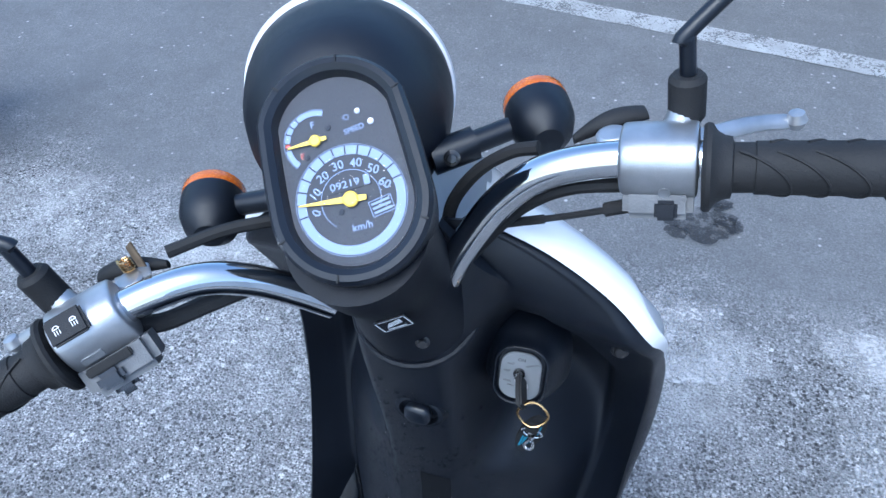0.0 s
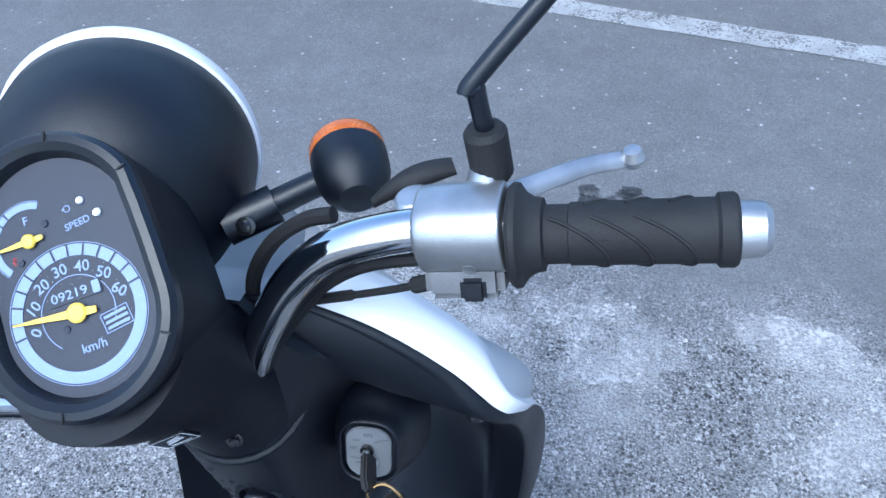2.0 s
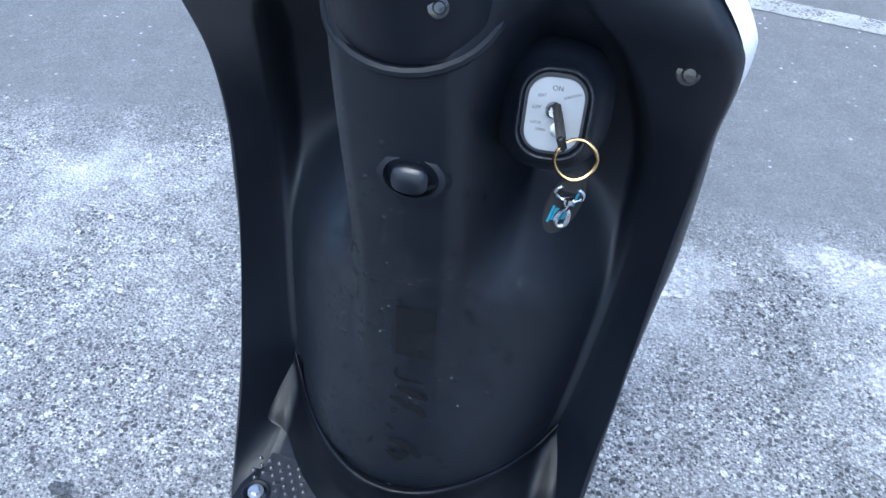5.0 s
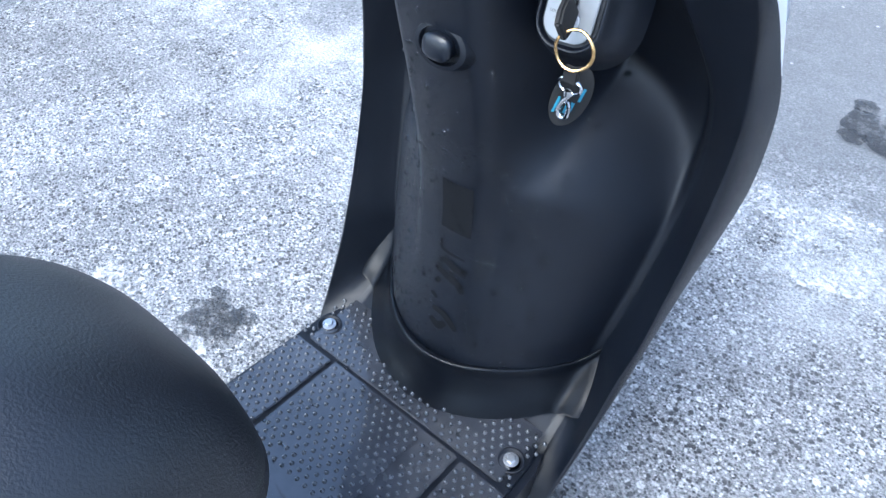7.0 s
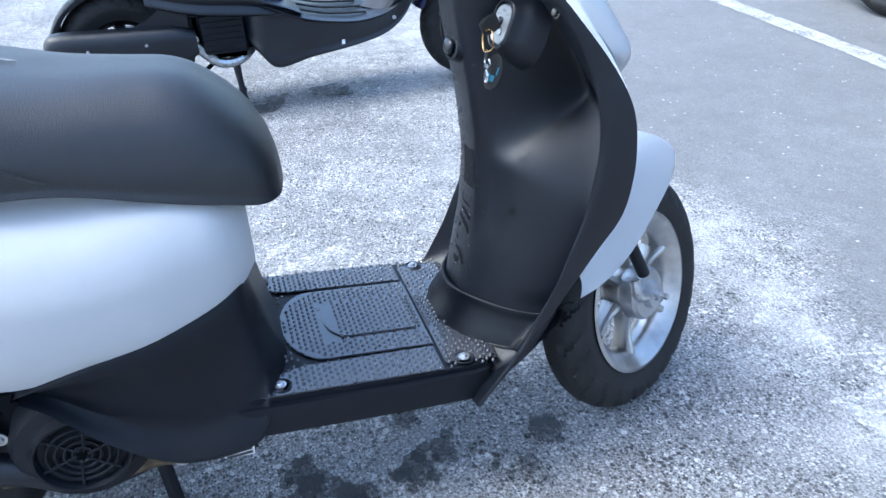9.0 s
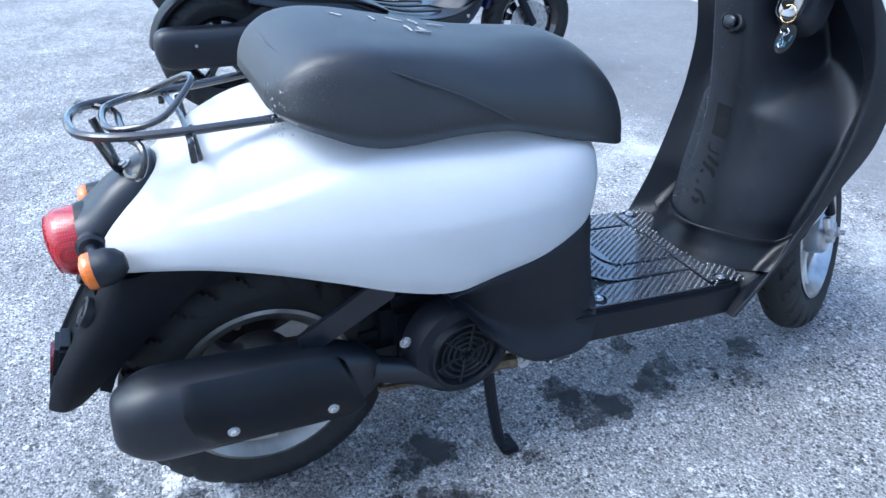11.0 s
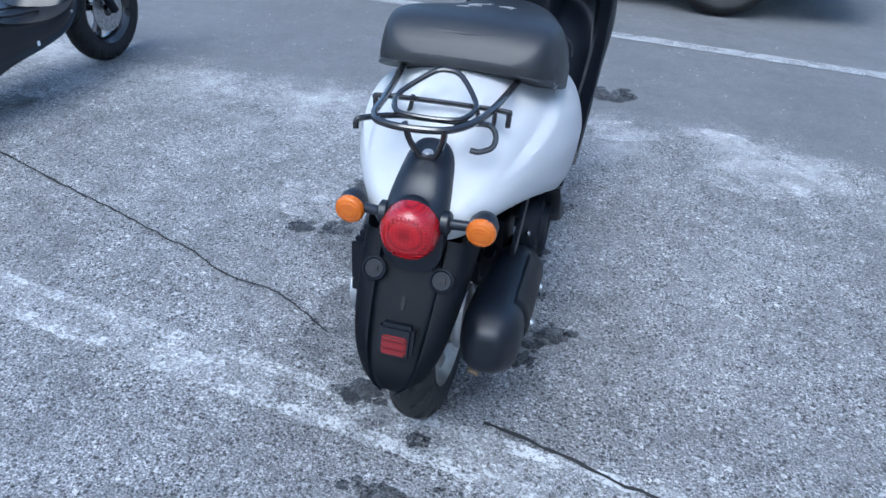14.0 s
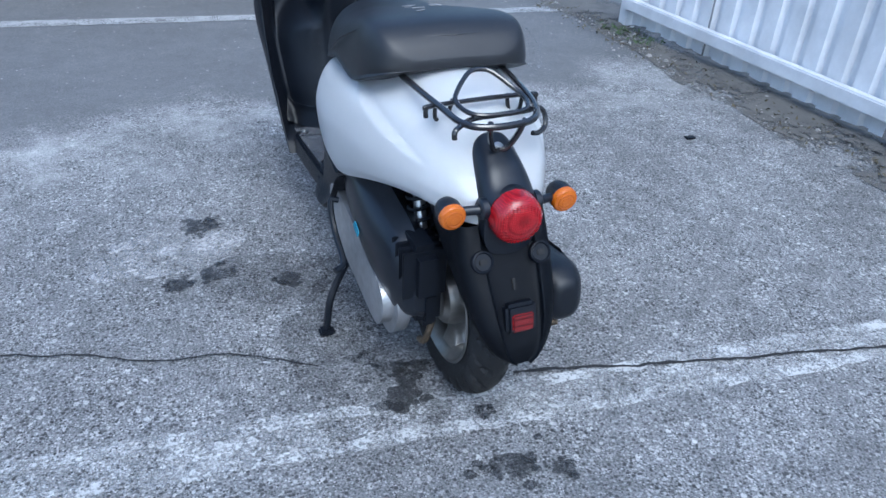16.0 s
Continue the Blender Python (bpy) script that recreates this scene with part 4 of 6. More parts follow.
def signal(parent, root, ball, face, r, name):
    """A turn signal: stalk, bullet housing and ribbed orange lens."""
    d = (Vector(ball) - Vector(root)).normalized()
    s = part(name, tube([root, tuple(Vector(root).lerp(Vector(ball), 0.3)), ball], [r * 0.42, r * 0.36, r * 0.34], 14), SATIN, parent, "turn signal with an orange lens on a black stalk")
    m = aim(ball, face)
    part("housing", lathe([(0, -r * 1.25), (r * 0.45, -r * 1.18), (r * 0.8, -r * 0.85), (r * 0.98, -r * 0.35), (r, 0.1 * r), (r, r * 0.35), (r * 0.96, r * 0.4)], 32), MATTE, s, "black rounded housing", m)
    b = lathe([(r * 0.97, r * 0.3), (r * 1.0, r * 0.42), (r * 1.0, r * 0.7), (r * 0.9, r * 0.86), (r * 0.6, r * 0.95), (r * 0.3, r * 1.0), (0, r * 1.01)], 36)
    part("lens", b, ORANGE, s, "orange plastic lens", m)
    for k in (0.35, 0.62):
        part("lens_ring", tube([(r * k * math.cos(a), r * k * math.sin(a), r * (1.0 - 0.1 * k)) for a in [2 * math.pi * i / 24 for i in range(24)]], 0.0012, 6, closed=True), ORANGE, s, "", m)
    return s


for sx in (1, -1):
    signal(scooter, (sx * 0.04, -0.955, 0.497), (sx * 0.101, -0.942, 0.494), (0, -1, -0.12), 0.0225, "rear_turn_signal")
    part("stalk_collar", lathe([(0.018, -0.004), (0.018, 0.006), (0.014, 0.009)], 20), SATIN, tail, "", aim((sx * 0.046, -0.952, 0.497), (sx, 0, 0)))

rows = []
for z, y, w in ((0.462, -0.938, 0.084), (0.43, -0.957, 0.085), (0.39, -0.985, 0.083), (0.35, -1.012, 0.078), (0.31, -1.036, 0.070), (0.28, -1.050, 0.058), (0.26, -1.056, 0.044), (0.247, -1.058, 0.02)):
    k = 1 if z > 0.30 else 0.6
    d = 0.03 + 0.12 * max(0, (z - 0.25) / 0.21)
    rows.append([(-w * 1.04, y + d, z + d * 0.15), (-w * 0.99, y + 0.016, z), (-w * 0.62, y - 0.006 * k, z), (-w * 0.5, y + 0.004 * k, z), (0, y + 0.005 * k, z), (w * 0.5, y + 0.004 * k, z), (w * 0.62, y - 0.006 * k, z), (w * 0.99, y + 0.016, z), (w * 1.04, y + d, z + d * 0.15)])
bm = loft(rows, 49, 40, closed=False)
bmesh.ops.solidify(bm, geom=bm.faces, thickness=0.004)
guard = part("rear_mudguard", bm, BLACK, scooter, "long matte black rear mudguard")
gn = Vector((0, -0.85, 0.53))
part("reflector_housing", box(0.056, 0.052, 0.024, 0.006), BLACK, guard, "", aim((0, -1.026, 0.324), (0, -0.95, 0.3)))
part("reflector", box(0.040, 0.032, 0.012, 0.003), REFLECT, guard, "red rectangular reflector", aim((0, -1.037, 0.321), (0, -0.97, 0.25)))
for sx in (1, -1):
    hm = aim((sx * 0.053, -0.978, 0.412), gn)
    part("plug", lathe([(0.019, -0.006), (0.019, 0.004), (0.016, 0.006), (0.014, 0.003), (0, 0.003)], 24), BLACK, guard, "", hm)
    part("slot", box(0.014, 0.009, 0.004, 0.001), RUBBER, guard, "", hm @ Matrix.Translation((0, 0, 0.004)))
part("slot", box(0.006, 0.02, 0.004, 0.001), RUBBER, guard, "", aim((0, -0.996, 0.370), gn))

# luggage rack
rack = part("luggage_rack", tube([(-0.098, -0.660, 0.642), (-0.101, -0.70, 0.640), (-0.092, -0.78, 0.635), (-0.084, -0.86, 0.633), (-0.080, -0.905, 0.632), (-0.066, -0.934, 0.632), (-0.035, -0.945, 0.632), (0, -0.944, 0.632), (0.034, -0.934, 0.632), (0.058, -0.905, 0.632), (0.074, -0.86, 0.633), (0.085, -0.79, 0.635), (0.093, -0.70, 0.638), (0.090, -0.650, 0.640)], 0.0056, 10, 70), GLOSS, scooter, "black tubular steel luggage rack with hooks")
part("inner_loop", tube([(-0.052, -0.895, 0.636), (-0.062, -0.865, 0.640), (-0.056, -0.84, 0.648), (-0.022, -0.806, 0.668), (0.0, -0.80, 0.672), (0.022, -0.806, 0.668), (0.05, -0.835, 0.648), (0.058, -0.86, 0.640), (0.048, -0.893, 0.636), (0.02, -0.906, 0.635), (-0.03, -0.906, 0.635)], 0.0042, 10, 70, True), GLOSS, rack)
part("crossbar", tube([(-0.104, -0.835, 0.612), (-0.104, -0.834, 0.624), (-0.097, -0.832, 0.629), (0, -0.82, 0.628), (0.094, -0.82, 0.628), (0.102, -0.82, 0.622), (0.102, -0.82, 0.604)], 0.0042, 8, 50), GLOSS, rack)
part("crossbar", tube([(-0.097, -0.937, 0.616), (-0.097, -0.936, 0.626), (-0.089, -0.930, 0.630), (-0.05, -0.895, 0.627), (0.0, -0.89, 0.627), (0.05, -0.885, 0.627), (0.082, -0.872, 0.624), (0.094, -0.872, 0.610), (0.092, -0.88, 0.594), (0.075, -0.89, 0.588), (0.062, -0.893, 0.590)], 0.0045, 8, 70), GLOSS, rack)
for sx in (1, -1):
    part("loop_hook", tube([(sx * 0.05, -0.815, 0.63), (sx * 0.056, -0.812, 0.605), (sx * 0.065, -0.81, 0.593), (sx * 0.078, -0.812, 0.600), (sx * 0.08, -0.815, 0.628)], 0.0038, 8, 24), GLOSS, rack)
    part("rack_leg", tube([(sx * 0.030, -0.92, 0.628), (sx * 0.025, -0.912, 0.602), (sx * 0.013, -0.904, 0.576), (0, -0.900, 0.571)], 0.005, 8, 20), GLOSS, rack)
bolt(rack, (0, -0.896, 0.5745), (0, -0.5, 0.85), 0.009)


# ---- steered front end ----
def words(body, size, m=None, extrude=0.0):
    """Lettering in the built-in font as a flat mesh, centred."""
    c = bpy.data.curves.new("words", 'FONT')
    c.offset = size * 0.012
    c.body, c.size, c.extrude, c.align_x, c.align_y = body, size, extrude, 'CENTER', 'CENTER'
    c.resolution_u = 3
    o = bpy.data.objects.new("words", c)
    me = bpy.data.meshes.new_from_object(o)
    b = bmesh.new()
    b.from_mesh(me)
    bpy.data.objects.remove(o)
    bpy.data.curves.remove(c)
    bpy.data.meshes.remove(me)
    if m is not None:
        b.transform(m)
    return b


def flat_ring(r0, r1, a0, a1, n=60):
    b = bmesh.new()
    skin(b, [[(r * math.cos(t), r * math.sin(t), 0) for r in (r0, r1)] for t in [radians(a0 + (a1 - a0) * i / n) for i in range(n + 1)]], closed=False)
    return b


def flat_bar(x0, y0, x1, y1, w):
    b = bmesh.new()
    d = Vector((x1 - x0, y1 - y0, 0)).normalized()
    s = Vector((-d.y, d.x, 0)) * w / 2
    p, q = Vector((x0, y0, 0)), Vector((x1, y1, 0))
    b.faces.new([b.verts.new(v) for v in (p + s, p - s, q - s, q + s)])
    return b


HEADSET = Matrix.Translation((0, -0.017, 0.021))
TOP = STEER @ HEADSET
POD = Matrix.Translation((0.002, 0.006, 0.003)) @ TOP @ aim((0, -0.002, 0.906), (0, -0.656, 0.755), (0, 0.755, 0.656))


def pod_ring(d, h, n=56):
    """The rounded pod outline grown by d at height h over the dial."""
    pts = []
    for i in range(n):
        a = 2 * math.pi * i / n
        c, s = math.cos(a), math.sin(a)
        r = 0.0492 + (0.0447 - 0.0492) * (0.5 + 0.5 * s) + d
        pts.append((r * c, r * s + (0.040 if s > 0 else 0.0) * min(1, abs(s) * 3), h))
    return pts


meter = part("meter_pod", loft([pod_ring(-0.010, -0.085), pod_ring(-0.006, -0.06), pod_ring(-0.002, -0.03), pod_ring(0.0, -0.008), pod_ring(0.0005, -0.002)], 56, 20), BLACK, scooter, "oval black instrument pod with a fuel gauge and speedometer", POD)
b = bmesh.new()
skin(b, [pod_ring(d, h) for d, h in ((0.0005, -0.002), (0.0002, 0.003), (-0.002, 0.006), (-0.0055, 0.0068), (-0.009, 0.0045), (-0.0115, -0.002))], True, (False, False))
part("bezel", b, SATIN, meter, "satin black bezel", POD)
b = bmesh.new()
b.faces.new([b.verts.new(q) for q in pod_ring(-0.0108, -0.0015)])
dial = part("dial", b, DIAL, meter, "dark blue-grey dial face", POD)
UP1 = POD @ Matrix.Translation((0, 0, -0.0011))
ring_bm = flat_ring(0.0263, 0.0316, 0, 360, 90)
part("speed_ring", ring_bm, PRINT, meter, "", UP1)
ticks = [moved(flat_bar(0.0263, 0, 0.0318, 0, 0.0009), Matrix.Rotation(radians(186.6 - 14.6 * k), 4, 'Z')) for k in range(13)]
part("speed_ticks", join(*ticks), DIAL, meter, "", POD @ Matrix.Translation((0, 0, -0.0008)))
for k in range(7):
    a = radians(186.6 - 29.2 * k)
    part("numeral", words(str(10 * k), 0.0072), PRINT, meter, "", UP1 @ Matrix.Translation((0.0212 * math.cos(a), 0.0212 * math.sin(a), 0)) @ Matrix.Rotation(radians((90 - 29.2 * k + 96.6 - 90) * 0.55), 4, 'Z'))
part("scale_arc", join(flat_ring(0.0172, 0.0176, -30, 228, 60), flat_ring(0.0322, 0.0325, 0, 360, 90)), PRINT, meter, "", UP1)
part("unit_text", words("km/h", 0.006), PRINT, meter, "", UP1 @ Matrix.Translation((0.003, -0.0165, 0)))
part("odometer_window", moved(slab(round_rect(0.026, 0.0066, 0.001), 0.0004, 0), Matrix.Translation((0.0006, 0.009, 0))), DIAL, meter, "", UP1)
part("odometer_digits", words("09219", 0.0062, Matrix.Diagonal((1.15, 0.95, 1, 1))), PRINT, meter, "", UP1 @ Matrix.Translation((-0.0016, 0.009, 0.0007)))
part("odometer_tenth", slab(round_rect(0.0035, 0.0058, 0.0006), 0.0003, 0), PRINT, meter, "", UP1 @ Matrix.Translation((0.0113, 0.009, 0.0005)))
note = [flat_bar(-0.0066, y, 0.0066, y, 0.0004) for y in (-0.0045, 0.0045)] + [flat_bar(x, -0.0045, x, 0.0045, 0.0004) for x in (-0.0066, 0.0066)] + [flat_bar(-0.0055, y, 0.0055, y, 0.0014) for y in (-0.0026, 0, 0.0026)]
part("note", join(*note), PRINT, meter, "", UP1 @ Matrix.Translation((0.0163, -0.008, 0.0002)) @ Matrix.Rotation(radians(8), 4, 'Z'))
FUEL = UP1 @ Matrix.Translation((-0.0125, 0.0385, 0))
part("fuel_arc", join(flat_ring(0.0152, 0.0184, 64, 118, 30), flat_ring(0.0152, 0.0184, 121, 134, 10), flat_ring(0.0152, 0.0184, 137, 150, 10), flat_ring(0.0152, 0.0184, 153, 168, 10), flat_ring(0.0152, 0.0184, 184, 222, 20), flat_ring(0.0188, 0.0191, 64, 222, 50)), PRINT, meter, "", FUEL)
part("reserve_mark", flat_ring(0.0152, 0.0184, 171, 177, 6), RED, meter, "", FUEL)
part("letter", words("F", 0.0055), PRINT, meter, "", FUEL @ Matrix.Translation((0.0, 0.0098, 0)))
part("letter", words("E", 0.005), RED, meter, "", FUEL @ Matrix.Translation((-0.0095, -0.0068, 0)))
part("lamp_text", words("SPEED", 0.0046), PRINT, meter, "", UP1 @ Matrix.Translation((0.0108, 0.0395, 0)) @ Matrix.Rotation(radians(6), 4, 'Z'))
# small round discs on the dial: two indicator lamps, then three screws
for x, y, r in ((0.0150, 0.0492, 0.0019), (0.0212, 0.0412, 0.0021), (-0.004, 0.0445, 0.0018), (-0.0195, 0.0305, 0.0018), (-0.0072, -0.0055, 0.0018)):
    part("dial_disc", lathe([(r, 0), (r * 0.9, 0.0004), (r * 0.5, 0.0002), (0, 0.0006)], 14), CHROME if r > 0.0018 else DIAL, meter, "", UP1 @ Matrix.Translation((x, y, 0)))
part("engine_icon", join(flat_ring(0.0013, 0.0017, 0, 360, 20), flat_bar(-0.0024, 0, -0.0016, 0, 0.0008)), PRINT, meter, "", UP1 @ Matrix.Translation((0.0078, 0.0475, 0)))


def pointer(m, angle, long, r):
    b = slab([(-r * 2.0, -r * 0.33), (-r * 2.0, r * 0.33), (-r * 0.6, r * 0.42), (r * 0.6, r * 0.42), (long, 0.0004), (long, -0.0004), (r * 0.6, -r * 0.42), (-r * 0.6, -r * 0.42)], 0.0008, 0.0002)
    b2 = lathe([(r, 0), (r, 0.001), (r * 0.8, 0.0018), (0, 0.002)], 20)
    part("pointer", join(b, b2), YELLOW, meter, "yellow pointer", m @ Matrix.Rotation(radians(angle), 4, 'Z') @ Matrix.Translation((0, 0, 0.001)))


pointer(UP1, 173, 0.0305, 0.0046)
pointer(FUEL, 181, 0.0165, 0.0034)
GLASS = bpy.data.materials.new("clear_cover")
GLASS.use_nodes = True
gn_, gl_ = GLASS.node_tree.nodes, GLASS.node_tree.links
gn_.clear()
mo, mx, tr, go, fr = (gn_.new("ShaderNode" + k) for k in ("OutputMaterial", "MixShader", "BsdfTransparent", "BsdfGlossy", "Fresnel"))
go.inputs["Roughness"].default_value = 0.08
fr.inputs["IOR"].default_value = 1.08
for a_, b_ in ((fr.outputs[0], mx.inputs[0]), (tr.outputs[0], mx.inputs[1]), (go.outputs[0], mx.inputs[2]), (mx.outputs[0], mo.inputs[0])):
    gl_.new(a_, b_)
b = bmesh.new()
b.faces.new([b.verts.new(q) for q in pod_ring(-0.0088, 0.0035)])
cover = part("cover_glass", b, GLASS, meter, "clear plastic cover", POD)
cover.visible_shadow = False
for a in (20, 75, 130, 200, 250, 330):
    q = pod_ring(-0.003, 0.0066, 360)[a]
    part("notch", box(0.005, 0.0012, 0.0012, 0.0003), BLACK, meter, "", POD @ Matrix.Translation(q) @ Matrix.Rotation(radians(a), 4, 'Z'))

# column cover under the pod
def oval(c, rx, ry, n=28):
    """A ring square to the steering axis."""
    m = aim(c, STEER_D, (0, 1, 0))
    return [tuple(m @ Vector((rx * math.cos(2 * math.pi * i / n), ry * math.sin(2 * math.pi * i / n), 0))) for i in range(n)]


column = part("column_cover", loft([oval((0, 0.0, 0.885), 0.044, 0.044), oval((0, 0.02, 0.86), 0.044, 0.048), oval((0, 0.046, 0.82), 0.042, 0.044), oval((0, 0.062, 0.785), 0.044, 0.042), oval((0, 0.08, 0.752), 0.049, 0.050), oval((0, 0.086, 0.742), 0.050, 0.052)], 48, 24), BLACK, scooter, "black plastic steering column cover", TOP)
part("collar", tube([TOP @ Vector(q) for q in oval((0, 0.088, 0.738), 0.052, 0.054, 32)], 0.0035, 8, closed=True), BLACK, column)
BADGE = TOP @ aim((0, -0.0045, 0.813), (0, -0.93, -0.40), (0, -0.40, 0.93)) @ Matrix.Rotation(radians(8), 4, 'Z')
emb = part("badge", slab(round_rect(0.021, 0.018, 0.0015), 0.002, 0.0005), GLOSS, column, "small square badge with a silver outline", BADGE)
part("badge_frame", join(*[flat_bar(*q, 0.0008) for q in ((-0.0098, -0.0084, 0.0098, -0.0084), (-0.0098, 0.0084, 0.0098, 0.0084), (-0.0098, -0.0084, -0.0098, 0.0084), (0.0098, -0.0084, 0.0098, 0.0084))],
     *[flat_bar(-0.006 + 0.001 * k, -0.003 + 0.0019 * k, 0.006, 0.0005 + 0.0017 * k, 0.0012) for k in range(4)], flat_bar(-0.0065, -0.006, 0.0065, -0.006, 0.0016)), LINER, emb, "", BADGE @ Matrix.Translation((0, 0, 0.0023)))
bolt(column, tuple(TOP @ Vector((0.004, 0.029, 0.752))), TOP.to_3x3() @ Vector((0, -0.9, 0.3)), 0.0055, GLOSS, "round")

# headlight
HEAD = TOP @ aim((-0.006, 0.150, 0.882), (0, 1, -0.12))
head = part("headlight", lathe([(0.0, -0.072), (0.03, -0.069), (0.052, -0.056), (0.069, -0.036), (0.0755, -0.012), (0.0785, 0.012), (0.079, 0.028)], 64), MATTE, scooter, "round black headlight bucket with a white rim", HEAD)
part("rim", lathe([(0.079, 0.026), (0.081, 0.027), (0.082, 0.034), (0.081, 0.04), (0.077, 0.043), (0.075, 0.04)], 64), WHITE, head, "white headlight rim", HEAD)
part("lens", lathe([(0.0765, 0.04), (0.06, 0.049), (0.03, 0.055), (0, 0.056)], 48), LINER, head, "pale headlight lens", HEAD)
for sx in (1, -1):
    s = signal(scooter, tuple(TOP @ Vector((sx * 0.045, 0.108, 0.85))), tuple(TOP @ Vector((sx * 0.128, 0.126, 0.848))), TOP.to_3x3() @ Vector((0, 1, 0.12)), 0.0245, "front_turn_signal")
    part("stalk_sleeve", tube([TOP @ Vector((sx * 0.045, 0.108, 0.85)), TOP @ Vector((sx * 0.078, 0.115, 0.849))], 0.0125, 16), SATIN, s)
    bolt(s, tuple(TOP @ Vector((sx * 0.060, 0.098, 0.853))), TOP.to_3x3() @ Vector((0, -0.9, 0.4)), 0.006, GLOSS, "round")

# handlebar
BAR = [(0.036, 0.050, 0.790), (0.046, 0.047, 0.806), (0.065, 0.044, 0.829), (0.087, 0.041, 0.850), (0.114, 0.035, 0.866), (0.146, 0.026, 0.871), (0.183, 0.016, 0.868), (0.211, 0.004, 0.865)]
GRIP = Vector((0.923, -0.372, -0.06)).normalized()


def hand_side(sx):
    """Bar, clamp housing, grip, lever and mirror stem of one side."""
    flip = TOP @ Matrix.Translation((0, -0.008, -0.004)) @ Matrix.Scale(sx, 4, (1, 0, 0)) if sx < 0 else TOP
    bar = part("handlebar", tube(BAR if sx > 0 else BAR[1:], 0.0112, 20, 40), CHROME, scooter, "bent chrome handlebar tube", flip)
    box_m = flip @ aim((0.183, 0.0155, 0.8675), GRIP)
    sq = lambda r, h, e=0.8: [(r * math.copysign(abs(math.cos(t)) ** e, math.cos(t)), r * math.copysign(abs(math.sin(t)) ** e, math.sin(t)) * 0.95, h) for t in [2 * math.pi * i / 24 for i in range(24)]]
    hs = part("switch_housing", loft([sq(0.015, -0.0235), sq(0.0195, -0.0225), sq(0.0212, -0.018), sq(0.0215, 0.0), sq(0.0215, 0.017), sq(0.0200, 0.0205), sq(0.015, 0.021)], 48, 30), ALLOY, scooter, "cast aluminium switch housing with oxidised spots", box_m)
    if sx > 0:
        low = box(0.026, 0.019, 0.040, 0.004)
        part("switch_box", low, DIECAST, hs, "", box_m @ Matrix.Translation((-0.012, -0.0215, -0.001)) @ Matrix.Rotation(radians(-30), 4, 'Z'))
        part("starter_button", box(0.006, 0.012, 0.013, 0.002), BLACK, hs, "black starter button", box_m @ Matrix.Translation((-0.0245, -0.0185, 0.004)) @ Matrix.Rotation(radians(-30), 4, 'Z'))
        part("starter_mark", lathe([(0.0035, 0), (0.0035, 0.0006), (0.0028, 0.0004), (0, 0.0004)], 16), ALLOY, hs, "", box_m @ Matrix.Translation((-0.0208, -0.0085, 0.003)) @ Matrix.Rotation(radians(-90), 4, 'Y'))
    else:
        part("switch_box", box(0.03, 0.026, 0.048, 0.005), DIECAST, hs, "", box_m @ Matrix.Translation((-0.014, -0.0245, -0.003)) @ Matrix.Rotation(radians(-30), 4, 'Z'))
        top = part("dimmer_switch", box(0.018, 0.004, 0.024, 0.0015), BLACK, hs, "black headlight dimmer rocker", box_m @ Matrix.Translation((-0.0150, 0.0190, 0.006)) @ Matrix.Rotation(radians(38), 4, 'Z'))
        for k in (-1, 1):
            icon = [moved(flat_ring(0.0016, 0.0022, -90, 90, 12), Matrix.Translation((0.001, 0, 0))), flat_bar(0.001, -0.0022, 0.001, 0.0022, 0.0006)] + [flat_bar(-0.003, y, 0.0, y, 0.0005) for y in (-0.0016, 0, 0.0016)]
            part("lamp_icon", join(*icon), LINER, top, "", box_m @ Matrix.Translation((-0.0150, 0.0190, 0.006)) @ Matrix.Rotation(radians(38), 4, 'Z') @ Matrix.Translation((0, 0.0022, 0.0055 * k)) @ Matrix.Rotation(radians(-90), 4, 'X'))
        part("slot", box(0.004, 0.006, 0.03, 0.001), RUBBER, hs, "", box_m @ Matrix.Translation((-0.0255, -0.0125, 0.0)) @ Matrix.Rotation(radians(-30), 4, 'Z'))
        part("indicator_switch", box(0.012, 0.011, 0.017, 0.003), GLOSS, hs, "black turn signal slider", box_m @ Matrix.Translation((-0.029, -0.0205, 0.004)) @ Matrix.Rotation(radians(-30), 4, 'Z'))
        part("horn_button", box(0.008, 0.012, 0.016, 0.004), GLOSS, hs, "black horn button", box_m @ Matrix.Translation((-0.026, -0.034, 0.002)) @ Matrix.Rotation(radians(-30), 4, 'Z'))
        part("mark", slab(round_rect(0.014, 0.005, 0.001), 0.0005, 0), ALLOY, hs, "", box_m @ Matrix.Translation((-0.0215, -0.006, 0.006)) @ Matrix.Rotation(radians(-90), 4, 'Y') @ Matrix.Rotation(radians(0), 4, 'Z'))
        # parking brake catch with its spring
        part("catch_bracket", slab([(-0.014, -0.006), (0.012, -0.008), (0.016, 0.004), (0.004, 0.012), (-0.01, 0.006)], 0.002, 0.0005), ALLOY, hs, "", flip @ aim((0.160, 0.050, 0.872), (0.1, -0.2, 1), (0, 1, 0)))
        part("catch_spring", tube([tuple(Vector((0.162 + 0.004 * math.cos(a), 0.052 + 0.004 * math.sin(a), 0.876 + 0.0008 * i / 3))) for i, a in [(i, 0.9 * i) for i in range(36)]], 0.0008, 6), BRASS, hs, "", flip)
        part("catch_plate", slab([(-0.003, 0), (0.004, 0), (0.006, 0.016), (0.0, 0.02)], 0.0015, 0.0004), RUST, hs, "", flip @ aim((0.152, 0.052, 0.876), (0.3, -1, 0.2)))
